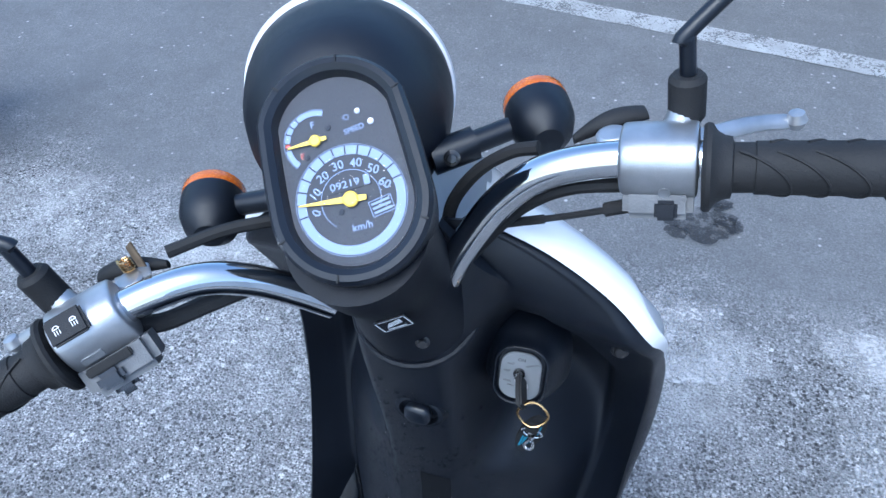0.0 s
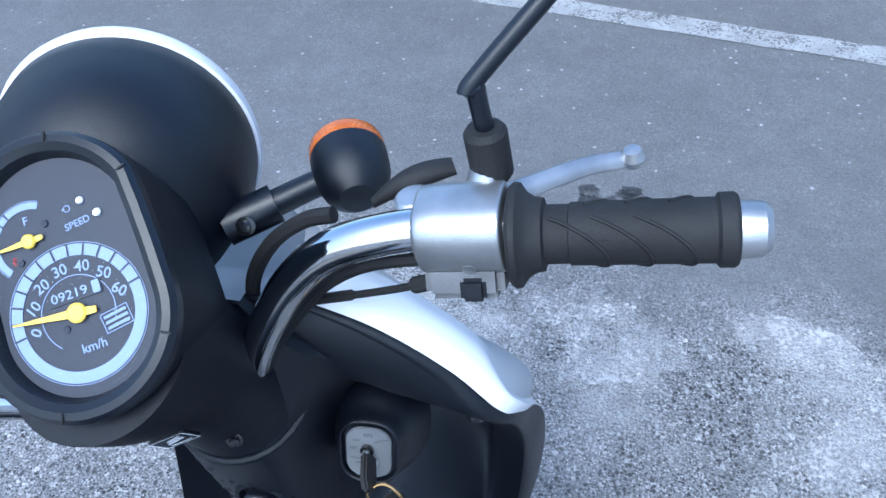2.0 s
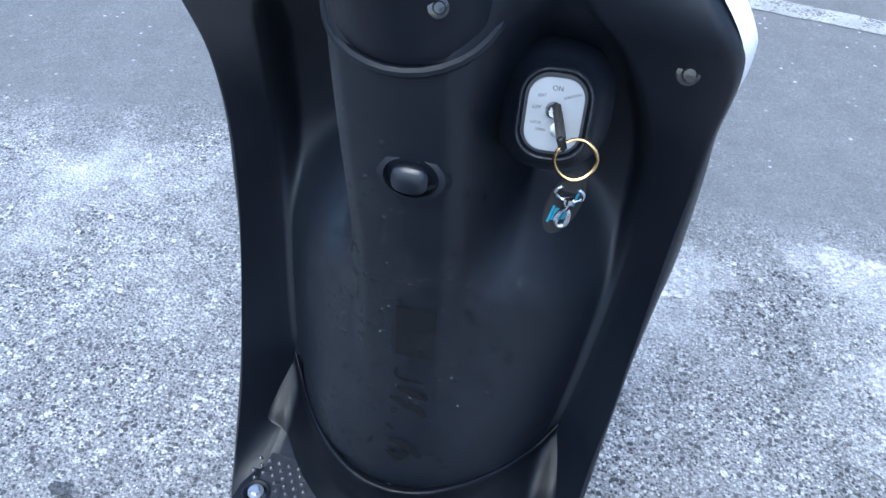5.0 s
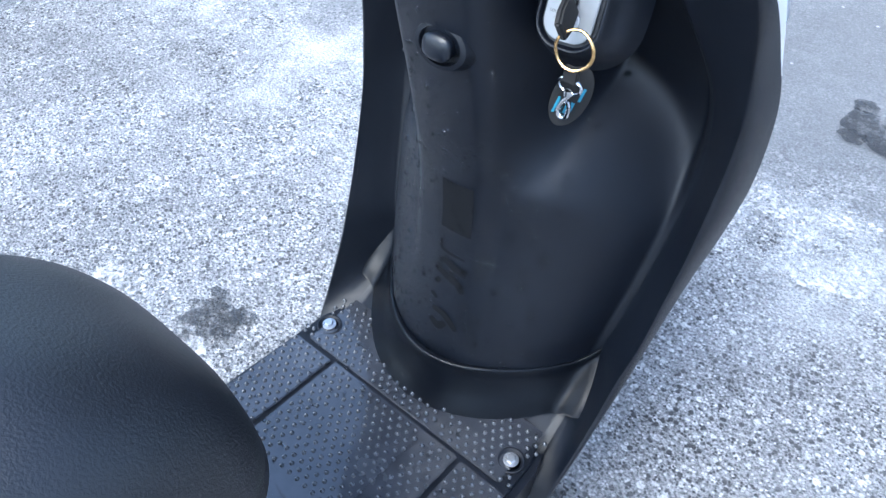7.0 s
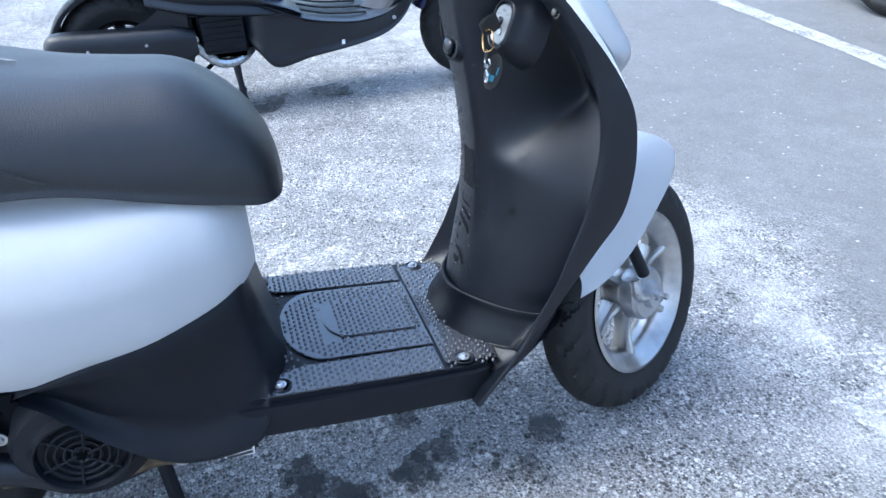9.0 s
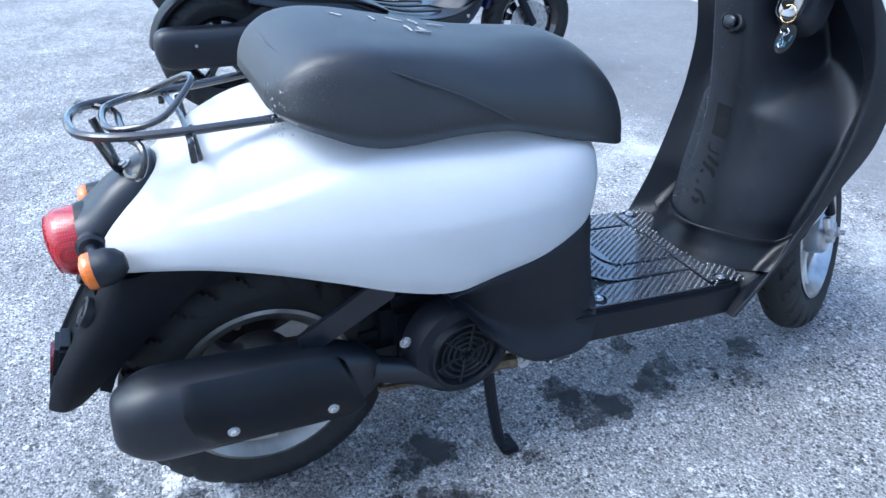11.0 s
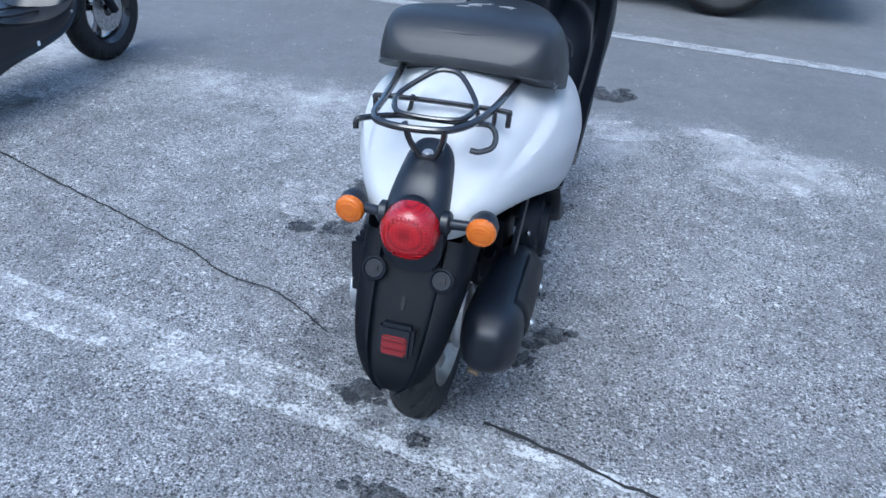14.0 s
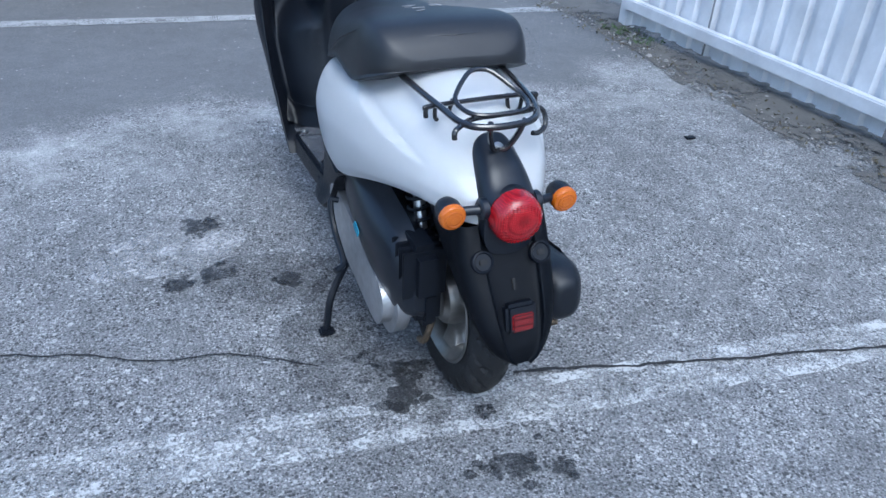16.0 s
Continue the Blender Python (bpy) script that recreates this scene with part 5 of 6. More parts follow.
    for k in (-0.012, 0.012):
        part("screw", lathe([(0.0035, 0), (0.0035, 0.002), (0.002, 0.0026), (0, 0.0026)], 12), ALLOY, hs, "", box_m @ Matrix.Translation((-0.004, -0.034, k)) @ Matrix.Rotation(radians(90), 4, 'X'))
    # grip
    gm = flip @ aim((0.2025, 0.0045, 0.8625), GRIP)
    prof = [(0.0115, 0), (0.0245, 0.0005), (0.026, 0.0025), (0.0255, 0.005), (0.021, 0.008), (0.0185, 0.012), (0.0178, 0.016), (0.0145, 0.017), (0.0143, 0.026), (0.0143, 0.028), (0.0152, 0.0285), (0.0152, 0.090), (0.0152, 0.093), (0.0172, 0.0945), (0.0172, 0.101), (0.016, 0.1025), (0.012, 0.103)]
    gr = part("grip", lathe(prof, 40), RUBBER, scooter, "black rubber handlebar grip with wavy ridges", gm)
    for k in range(3):
        for ph in (0, math.pi):
            pts = []
            for i in range(15):
                q = -1.3 + 2.6 * i / 14
                pts.append((0.0154 * math.cos(q + ph + math.pi), 0.0154 * math.sin(q + ph + math.pi), 0.046 + 0.019 * k - 0.011 * q * q + 0.006 * q))
            part("ridge", tube(pts, 0.0009, 6), RUBBER, gr, "", gm)
    part("bar_end", lathe([(0.0135, 0.101), (0.0135, 0.103), (0.0128, 0.113), (0.0105, 0.116), (0, 0.1165)], 28), ALLOY, gr, "aluminium bar end weight", gm)
    # lever
    lv = [(0.168, 0.042, 0.858), (0.195, 0.045, 0.852), (0.225, 0.055, 0.845), (0.258, 0.066, 0.836), (0.282, 0.070, 0.828), (0.287, 0.0695, 0.827)]
    le = part("brake_lever", tube(lv, [0.0072, 0.0066, 0.006, 0.0056, 0.005, 0.0045], 12, 36, flat=0.55), ALLOY, scooter, "polished aluminium brake lever", flip)
    part("lever_ball", lathe([(0, -0.007), (0.005, -0.0055), (0.0072, 0), (0.005, 0.0055), (0, 0.007)], 16), ALLOY, le, "", flip @ Matrix.Translation((0.288, 0.0692, 0.828)))
    part("lever_pivot", lathe([(0.010, -0.006), (0.010, 0.006), (0.008, 0.0075), (0, 0.008)], 20), ALLOY, le, "", flip @ Matrix.Translation((0.162, 0.044, 0.868)))
    leaf = []
    for q in (0.0, 0.12, 0.3, 0.5, 0.7, 0.88, 1.0):
        c = Vector((0.140, 0.058, 0.868)).lerp(Vector((0.188, 0.060, 0.872)), q)
        w, h = 0.002 + 0.0055 * math.sin(math.pi * min(1.0, q * 0.62 + 0.05)) ** 1.3, 0.002 + 0.004 * math.sin(math.pi * min(1.0, q * 0.8 + 0.08))
        leaf.append([(c.x, c.y + w * math.cos(a), c.z + h * math.sin(a) + 0.004 * math.sin(math.pi * q)) for a in [2 * math.pi * k / 12 for k in range(12)]])
    part("lever_boot", loft(leaf, 20, 24), RUBBER, le, "black rubber lever boot", flip)
    # mirror stem
    mb = part("mirror_mount", tube([(0.196, 0.028, 0.874), (0.203, 0.032, 0.884), (0.2062, 0.033, 0.890)], 0.0095, 16, 8), ALLOY, scooter, "mirror stem with a rubber boot", flip)
    part("boot", tube([(0.204, 0.033, 0.878), (0.2045, 0.033, 0.881), (0.2062, 0.033, 0.905), (0.2065, 0.033, 0.908)], [0.0088, 0.0108, 0.0108, 0.0085], 18), RUBBER, mb, "black rubber boot", flip)
    part("stem", tube([(0.2065, 0.033, 0.904), (0.2070, 0.033, 0.922), (0.2078, 0.0332, 0.930), (0.211, 0.034, 0.935), (0.305, 0.047, 0.990)], 0.0047, 12, 30), SATIN, mb, "black painted stem", flip)


hand_side(1)
hand_side(-1)
# cables and hoses
def cable(pts, r, mat=None, name="cable"):
    part(name, tube([tuple(TOP @ Vector(p)) for p in pts], r, 8, 40), mat or RUBBER, scooter, "black control cable")


cable([(0.118, 0.06, 0.868), (0.10, 0.068, 0.865), (0.075, 0.078, 0.850), (0.052, 0.085, 0.825), (0.04, 0.082, 0.80)], 0.0048)
cable([(0.17, 0.008, 0.846), (0.150, 0.018, 0.838), (0.12, 0.035, 0.828), (0.085, 0.055, 0.818), (0.05, 0.075, 0.806)], 0.0022)
cable([(0.17, 0.006, 0.846), (0.157, 0.015, 0.840), (0.147, 0.02, 0.837)], 0.0046, name="cable_boot")
cable([(0.11, 0.042, 0.824), (0.085, 0.055, 0.818), (0.05, 0.075, 0.806)], 0.0032, name="cable_sleeve")
cable([(0.17, 0.02, 0.85), (0.13, 0.032, 0.852), (0.10, 0.044, 0.838), (0.07, 0.056, 0.81), (0.05, 0.06, 0.79)], 0.0052, name="wiring_sleeve")
cable([(-0.135, 0.048, 0.875), (-0.10, 0.062, 0.870), (-0.07, 0.07, 0.862), (-0.035, 0.08, 0.85)], 0.0045)
cable([(-0.165, 0.018, 0.846), (-0.15, 0.024, 0.838), (-0.12, 0.036, 0.834), (-0.085, 0.05, 0.826), (-0.05, 0.06, 0.80)], 0.0065, name="wiring_sleeve")

# front wheel, fork and fender
FRONT = STEER @ Matrix.Translation((0.0, 0.332, 0.2045))
fw = wheel(scooter, FRONT, 0.205, 0.132, 0.041, RIMPAINT, 6, 0.040, 0.030, 0.006)
part("axle", tube([(0.04, 0, 0), (0.068, 0, 0)], 0.010, 16), STEEL, fw, "", FRONT)
part("brake_panel", lathe([(0.0, 0.016), (0.043, 0.016), (0.046, 0.022), (0.045, 0.044), (0.040, 0.050), (0.024, 0.052), (0.021, 0.064), (0.012, 0.066), (0, 0.066)], 40), ALLOY, fw, "cast aluminium brake panel", FRONT @ TURN_Y)
part("axle_nut", lathe([(0.011, 0.064), (0.011, 0.072), (0.006, 0.073), (0.006, 0.083), (0, 0.084)], 6), STEEL, fw, "zinc axle nut", FRONT @ TURN_Y)
fork = part("front_fork", tube([(0.062, 0.30, 0.255), (0.06, 0.26, 0.34), (0.05, 0.215, 0.46)], [0.010, 0.015, 0.019], 14, 14), BLACK, scooter, "black front fork", STEER)
part("leg", tube([(-0.062, 0.30, 0.255), (-0.06, 0.26, 0.34), (-0.05, 0.215, 0.46)], [0.010, 0.015, 0.019], 14, 14), BLACK, fork, "", STEER)
part("stem", tube([(-0.05, 0.215, 0.46), (0, 0.21, 0.48), (0.05, 0.215, 0.46)], 0.02, 12, 12), BLACK, fork, "", STEER)
part("stem", tube([(0, 0.21, 0.48), (0, 0.09, 0.73)], 0.02, 12), BLACK, fork, "", STEER)
for sx in (1, -1):
    part("link_arm", tube([(sx * 0.06, 0.0, 0.0), (sx * 0.065, -0.055, 0.02), (sx * 0.062, -0.06, 0.05)], 0.008, 10, 12), STEEL, fork, "", FRONT)
rows = []
for y, w, lo, hi in ((0.088, 0.022, 0.413, 0.424), (0.074, 0.040, 0.408, 0.440), (0.045, 0.053, 0.396, 0.462), (0.0, 0.060, 0.376, 0.480), (-0.05, 0.064, 0.352, 0.488), (-0.10, 0.066, 0.328, 0.482), (-0.15, 0.066, 0.311, 0.458), (-0.20, 0.064, 0.302, 0.405), (-0.24, 0.060, 0.300, 0.345)):
    h = hi - lo
    side = [(w, y - 0.012, lo), (w * 1.0, y - 0.006, lo + h * 0.3), (w * 0.93, y - 0.002, lo + h * 0.62), (w * 0.72, y, lo + h * 0.86), (w * 0.36, y, lo + h * 0.975)]
    rows.append([(-x, yy, z - 0.2045) for x, yy, z in side] + [(0, y, hi - 0.2045)] + [(x, yy, z - 0.2045) for x, yy, z in side[::-1]])
b = loft(rows, 61, 60, closed=False)
bmesh.ops.solidify(b, geom=b.faces, thickness=0.003)
part("front_fender", b, WHITE, scooter, "glossy white front fender", FRONT @ Matrix.Translation((0.014, 0.034, -0.008)), sharp=60)

# ---- ignition lock and small things on the shield ----
LOCK = aim((0.088, 0.074, 0.697), (0.12, -0.93, 0.36)) @ Matrix.Diagonal((0.82, 0.82, 1, 1))
rr = lambda w, h, r, z: [(x, y, z) for x, y in round_rect(w, h, r, 6)]
lock = part("lock_boss", loft([rr(0.095, 0.110, 0.045, -0.04), rr(0.078, 0.092, 0.034, -0.02), rr(0.063, 0.077, 0.025, -0.008), rr(0.055, 0.069, 0.022, 0.002), rr(0.050, 0.064, 0.020, 0.003), rr(0.046, 0.060, 0.018, -0.001)], 56, 24), MATTE, shield, "raised black surround of the ignition lock", LOCK)
plate = part("lock_plate", slab([(x, y) for x, y in round_rect(0.041, 0.054, 0.015, 6)], 0.003, 0.0008), PLATE, shield, "silver ignition lock plate with printed positions", LOCK)
PL = LOCK @ Matrix.Translation((0, 0, 0.0033))
for body, x, y, size, rot in (("ON", 0.0, 0.0195, 0.0052, 0), ("IGNITION", 0.0115, 0.015, 0.0030, 18), ("SEAT", -0.0105, 0.0135, 0.0030, 8), ("OFF", -0.0135, 0.0045, 0.0038, 0), ("LOCK", -0.0125, -0.0065, 0.0030, -4), ("OPEN", -0.0085, -0.0115, 0.0028, -4)):
    part("mark", words(body, size), BARPRINT, plate, "", PL @ Matrix.Translation((x, y, 0)) @ Matrix.Rotation(radians(rot), 4, 'Z'))
part("keyhole", lathe([(0.006, 0), (0.006, 0.002), (0.0045, 0.0022), (0.004, 0.0), (0, 0)], 24), GLOSS, plate, "", PL @ Matrix.Translation((-0.001, 0.004, 0)))
part("shutter", lathe([(0.0055, 0), (0.0055, 0.001), (0.0045, 0.0014), (0, 0.0014)], 20), ALLOY, plate, "", PL @ Matrix.Translation((0.004, -0.010, 0)))
bolt(shield, (0.160, 0.1085, 0.722), (0.1, -0.95, 0.25), 0.0075, GLOSS, "round")
knob_m = aim((0.011, 0.0345, 0.657), (0.05, -0.95, 0.2))
part("hook_recess", lathe([(0.026, -0.01), (0.022, 0.0), (0.018, 0.001), (0.017, -0.006), (0, -0.008)], 28, squash=0.75), BLACK, shield, "", knob_m)
part("luggage_hook", loft([[(x * k, y * k * 0.8, z) for x, y in round_rect(0.024, 0.024, 0.009, 4)] for z, k in ((-0.008, 0.8), (-0.002, 0.9), (0.003, 1.0), (0.006, 0.92), (0.008, 0.6))], 32, 14), SATIN, shield, "black folding luggage hook", knob_m)

keys = thing("key_ring", "scooter key with brass ring, clasp and dark leather tag", "keys")
K0 = PL @ Vector((-0.001, 0.004, 0.0))
kd = (PL.to_3x3() @ Vector((0, 0, 1))).normalized()
part("key", slab([(-0.009, 0.0), (0.009, 0.0), (0.010, 0.016), (0.007, 0.026), (-0.007, 0.026), (-0.010, 0.016)], 0.005, 0.0015), RUBBER, keys, "black plastic key head", Matrix.Translation(K0 + kd * 0.006) @ aim((0, 0, 0), (0.92, 0.2, 0.3), (kd.x + 0.5, kd.y, kd.z - 0.6)))
part("key_blade", tube([K0, K0 + kd * 0.010], 0.003, 8), STEEL, keys)
tip = K0 + kd * 0.024 + Vector((0.016, 0, -0.012))
ring_c = tip + Vector((0.001, -0.002, -0.012))
rm = aim(ring_c, (0.15, -0.9, 0.2))
part("ring", tube([(0.0125 * math.cos(a), 0.0125 * math.sin(a), 0.001 * math.sin(3 * a)) for a in [2 * math.pi * i / 32 for i in range(32)]], 0.0011, 8, closed=True), BRASS, keys, "worn brass split ring", rm)
fob = ring_c + Vector((0.001, -0.001, -0.0115))
part("strap", box(0.011, 0.004, 0.012, 0.001), RUBBER, keys, "dark leather strap", Matrix.Translation(fob + Vector((0, 0, -0.005))))
part("swivel", tube([tuple(fob + Vector((0.0085 * math.cos(a), 0.0, -0.013 + 0.0055 * math.sin(a)))) for a in [2 * math.pi * i / 20 for i in range(20)]], 0.0011, 8, closed=True), CHROME, keys, "", None)
part("clasp", tube([tuple(fob + Vector(q)) for q in ((0.0, -0.001, -0.016), (0.0, -0.001, -0.021), (-0.003, -0.001, -0.026), (-0.0055, -0.001, -0.033), (-0.003, -0.001, -0.038), (0.001, -0.001, -0.036), (0.002, -0.001, -0.029), (0.0005, -0.001, -0.024))], 0.0016, 8, 40), CHROME, keys, "chrome lobster clasp")
part("clasp_eye", lathe([(0.0032, -0.002), (0.0032, 0.002), (0, 0.0025)], 14), CHROME, keys, "", Matrix.Translation(fob + Vector((0, -0.001, -0.017))))
tg = Matrix.Translation(fob + Vector((-0.003, 0.009, -0.027))) @ aim((0, 0, 0), (0.55, -0.83, 0.1)) @ Matrix.Rotation(radians(-18), 4, 'Z')
tag_ob = part("tag", slab([(0.0125 * math.cos(a), 0.023 * math.sin(a)) for a in [2 * math.pi * i / 28 for i in range(28)]], 0.0022, 0.0006), RUBBER, keys, "dark oval leather tag with turquoise print", tg)
for i, (x, y, w, h) in enumerate(((-0.004, -0.008, 0.003, 0.009), (0.0, -0.008, 0.002, 0.009), (0.003, -0.007, 0.0025, 0.008), (0.006, 0.004, 0.0018, 0.010), (-0.007, -0.008, 0.0016, 0.012))):
    part("print_bar", slab([(x - w / 2, y - h / 2), (x + w / 2, y - h / 2), (x + w / 2, y + h / 2), (x - w / 2, y + h / 2)], 0.0003, 0), CYAN, tag_ob, "", tg @ Matrix.Translation((0, 0, 0.0022)))


# remains of dark lettering down the spine, and rain drops
def on_shield(x, z, out):
    """A point and a normal on the shield's face near the middle."""
    row = row_at(z)
    u = x / row[2] * 0.7
    p = Vector(shield_point(u, row))
    q = Vector(shield_point(u + 0.02, row)) - p
    r = Vector(shield_point(u, row_at(z - 0.01))) - p
    nrm = q.cross(r).normalized()
    if nrm.y > 0:
        nrm.negate()
    return p + nrm * out, nrm


def stroke(points, w):
    rows = []
    pts = spline([(x + 0.012, z - 0.010, 0) for x, z in points], 10)
    for i, (x, z, _) in enumerate(pts):
        k = w * (0.35 + 0.65 * math.sin(math.pi * (0.15 + 0.7 * i / 9)))
        d = pts[min(i + 1, 9)] - pts[max(i - 1, 0)]
        d = d / (np.linalg.norm(d) + 1e-9)
        rows.append([on_shield(x - d[1] * k, z + d[0] * k, 0.0012)[0], on_shield(x + d[1] * k, z - d[0] * k, 0.0012)[0]])
    b = bmesh.new()
    skin(b, rows, closed=False)
    part("lettering_remnant", b, INK, shield, "dark worn lettering strip")


for pts, w in (([(-0.014, 0.452), (-0.012, 0.44), (0.012, 0.438)], 0.002), ([(-0.012, 0.428), (0.0, 0.424), (0.015, 0.418)], 0.004), ([(-0.018, 0.414), (-0.004, 0.409), (0.008, 0.405), (0.014, 0.396)], 0.0045),
               ([(-0.012, 0.402), (-0.016, 0.395)], 0.003), ([(-0.02, 0.380), (-0.012, 0.375)], 0.0025), ([(-0.016, 0.362), (0.0, 0.36), (0.015, 0.346)], 0.004), ([(-0.016, 0.348), (-0.006, 0.343), (0.002, 0.35)], 0.0045)):
    stroke(pts, w)
b = bmesh.new()
skin(b, [[on_shield(x, z, 0.0009)[0] for x in (-0.004, 0.006, 0.016, 0.028)] for z in (0.515, 0.50, 0.485, 0.47, 0.457)], closed=False)
part("sticker_patch", b, INK, shield, "dark rectangular patch")

WATER = bpy.data.materials.new("water")
WATER.use_nodes = True
wp_ = WATER.node_tree.nodes["Principled BSDF"]
wp_.inputs["Base Color"].default_value = (0.9, 0.93, 0.95, 1)
wp_.inputs["Roughness"].default_value = 0.03
wp_.inputs["IOR"].default_value = 1.33
wp_.inputs["Transmission Weight"].default_value = 1.0
verts, faces = [], []


def drop(p, nrm, r):
    m = aim(p, nrm)
    i0 = len(verts)
    for k, h in ((1.0, 0.0), (0.85, 0.42), (0.42, 0.72)):
        verts.extend(tuple(m @ Vector((r * k * math.cos(t), r * k * math.sin(t), r * h))) for t in [2 * math.pi * j / 7 for j in range(7)])
    for ring in (0, 1):
        faces.extend((i0 + ring * 7 + j, i0 + ring * 7 + (j + 1) % 7, i0 + ring * 7 + 7 + (j + 1) % 7, i0 + ring * 7 + 7 + j) for j in range(7))
    faces.append(tuple(i0 + 14 + j for j in range(7)))


rng = random.Random(5)
for _ in range(1000):
    z = rng.uniform(0.28, 0.70)
    x = rng.uniform(-0.085, 0.09)
    if z > 0.56 and rng.random() < 0.6:
        continue
    p, nrm = on_shield(x, z, 0.0)
    drop(p, nrm, 0.0010 + 0.0024 * rng.random() ** 3)
for _ in range(420):
    x, y = rng.uniform(-0.15, 0.15), rng.uniform(-0.30, 0.05)
    drop(Vector((x, y, board_z(y) - 0.0005)), Vector((0, 0, 1)), 0.0008 + 0.0026 * rng.random() ** 3)
for _ in range(200):
    y = rng.uniform(-0.74, -0.60)
    zz = 0.66 + rng.uniform(-0.03, 0.04)
    drop(Vector((0.155 - 0.25 * max(0, zz - 0.66), y, zz)), Vector((1, 0, 0.3)), 0.0007 + 0.001 * rng.random())
me = bpy.data.meshes.new("rain_drops")
me.from_pydata(verts, [], faces)
me.materials.append(WATER)
for f in me.polygons:
    f.use_smooth = True
tagged(new("rain_drops", me), "clear rain drops beading on black plastic", "water drops", "", "stuff")

# chalk marks on the saddle
for i, (x, y, dx, dy) in enumerate(((-0.04, -0.61, 0.02, 0.01), (-0.03, -0.56, 0.025, 0.0), (-0.035, -0.535, 0.02, 0.018), (-0.03, -0.505, 0.028, 0.004), (-0.01, -0.485, 0.006, 0.02), (0.02, -0.53, 0.022, 0.003), (0.022, -0.512, 0.02, 0.003), (0.042, -0.522, 0.003, 0.02))):
    def seat_top(xx, yy):
        r = spline(SEAT, 120)
        q = r[min(range(120), key=lambda j: abs(r[j][0] - yy))]
        h = q[3] - q[2]
        s = abs(xx) / q[1]
        return q[3] - h * (0.01 * (s / 0.4) ** 2 if s < 0.4 else 0.01 + 0.06 * ((s - 0.4) / 0.32) ** 2) + 0.0014
    part("chalk_mark", tube([(x, y, seat_top(x, y)), (x + dx / 2, y + dy / 2, seat_top(x + dx / 2, y + dy / 2)), (x + dx, y + dy, seat_top(x + dx, y + dy))], 0.0011, 6, 8), CHALK, seat, "white chalk stroke")


# ---- fence ----
FENCE = material("white_painted_steel", (0.8, 0.81, 0.83), 0.45, grain=0.05, stain=0.22, stain_scale=5, bump=0.3, bump_scale=90, coat=0.2)
fence = thing("fence", "white corrugated steel fence with a bottom rail, dirty along its foot", "fence")
GAP = 0.012
for k in range(5):
    y1 = (1.50, 0.90, -0.15, -1.20, -2.25)[k]
    y0 = (0.90, -0.15, -1.20, -2.25, -3.30)[k] + GAP
    prof = []
    y = y0
    j = 0
    while y < y1 - 0.001:
        for dy, dx in ((0.0, 0.0), (0.062, 0.0), (0.075, 0.022), (0.105, 0.022), (0.118, 0.0)):
            if y + dy <= y1:
                prof.append((2.03 + dx, y + dy))
        y += 0.1305
    bm = bmesh.new()
    loop = prof + [(x + 0.003, yy) for x, yy in prof[::-1]]
    skin(bm, [[(x, yy, z + 0.012 * noise.noise(Vector((yy * 9, z, 1))) if z < 0.1 else z) for x, yy in loop] for z in (0.03, 0.12, 0.6, 1.2, 1.8)])
    part("panel", bm, FENCE, fence, "", sharp=20)
part("rail", box(0.045, 4.85, 0.062, 0.006), FENCE, fence, "white square bottom rail", Matrix.Translation((2.000, -0.90, 0.135)))
part("rail", box(0.045, 4.85, 0.062, 0.006), FENCE, fence, "", Matrix.Translation((2.000, -0.90, 1.60)))
for y in (1.545, -1.0, -3.35):
    part("post", box(0.07, 0.07, 1.9, 0.006), FENCE, fence, "white steel post", Matrix.Translation((2.03, y, 0.94)))

# soil and rubble along the fence's foot
SOIL = masked_material("dark_soil", (0.13, 0.125, 0.118), 0.47, 30, 0.95)
bm = bmesh.new()
rows = []
for i in range(90):
    y = 2.6 - 6.0 * i / 89
    n1 = 0.10 * noise.noise(Vector((y * 2.2, 4, 0)))
    rows.append([(1.70 + n1 + 0.07 * max(0, y), y, 0.004), (1.80 + n1 + 0.07 * max(0, y), y, 0.009), (1.95, y, 0.016 + 0.012 * noise.noise(Vector((y * 4, 1, 2)))), (2.25, y, 0.018)])
skin(bm, rows, closed=False)
structure("verge", bm, SOIL, "dark soil and grit along the foot of the fence")
STONE = material("rubble", (0.34, 0.33, 0.32), 0.85, grain=0.35, stain=0.3, stain_scale=40, bump=0.6, bump_scale=200)
LEAF = material("dry_leaf", (0.10, 0.085, 0.05), 0.8, grain=0.4, stain=0.3)
GREEN = material("weed_leaf", (0.06, 0.10, 0.035), 0.6, grain=0.4, stain=0.2)
verts, faces = [], []
rng = random.Random(9)
for _ in range(1600):
    y = rng.uniform(-1.2, 2.2)
    x = 2.02 - abs(rng.gauss(0, 0.17))
    if x < 1.45:
        continue
    r = 0.002 + 0.006 * rng.random() ** 3 + (0.02 * rng.random() if rng.random() < 0.012 else 0)
    i0 = len(verts)
    for dz in (0.15, 0.8):
        for j in range(5):
            t = 2 * math.pi * j / 5 + rng.random() * 0.6
            q = r * (0.7 + 0.5 * rng.random()) * (1 if dz < 0.5 else 0.6)
            verts.append((x + q * math.cos(t), y + q * math.sin(t), 0.006 + r * dz))
    faces += [(i0 + j, i0 + (j + 1) % 5, i0 + 5 + (j + 1) % 5, i0 + 5 + j) for j in range(5)] + [tuple(i0 + 5 + j for j in range(5))]
me = bpy.data.meshes.new("rubble")
me.from_pydata(verts, [], faces)
me.materials.append(STONE)
tagged(new("rubble", me), "small pale stones and grit along the fence", "rubble", "", "stuff")
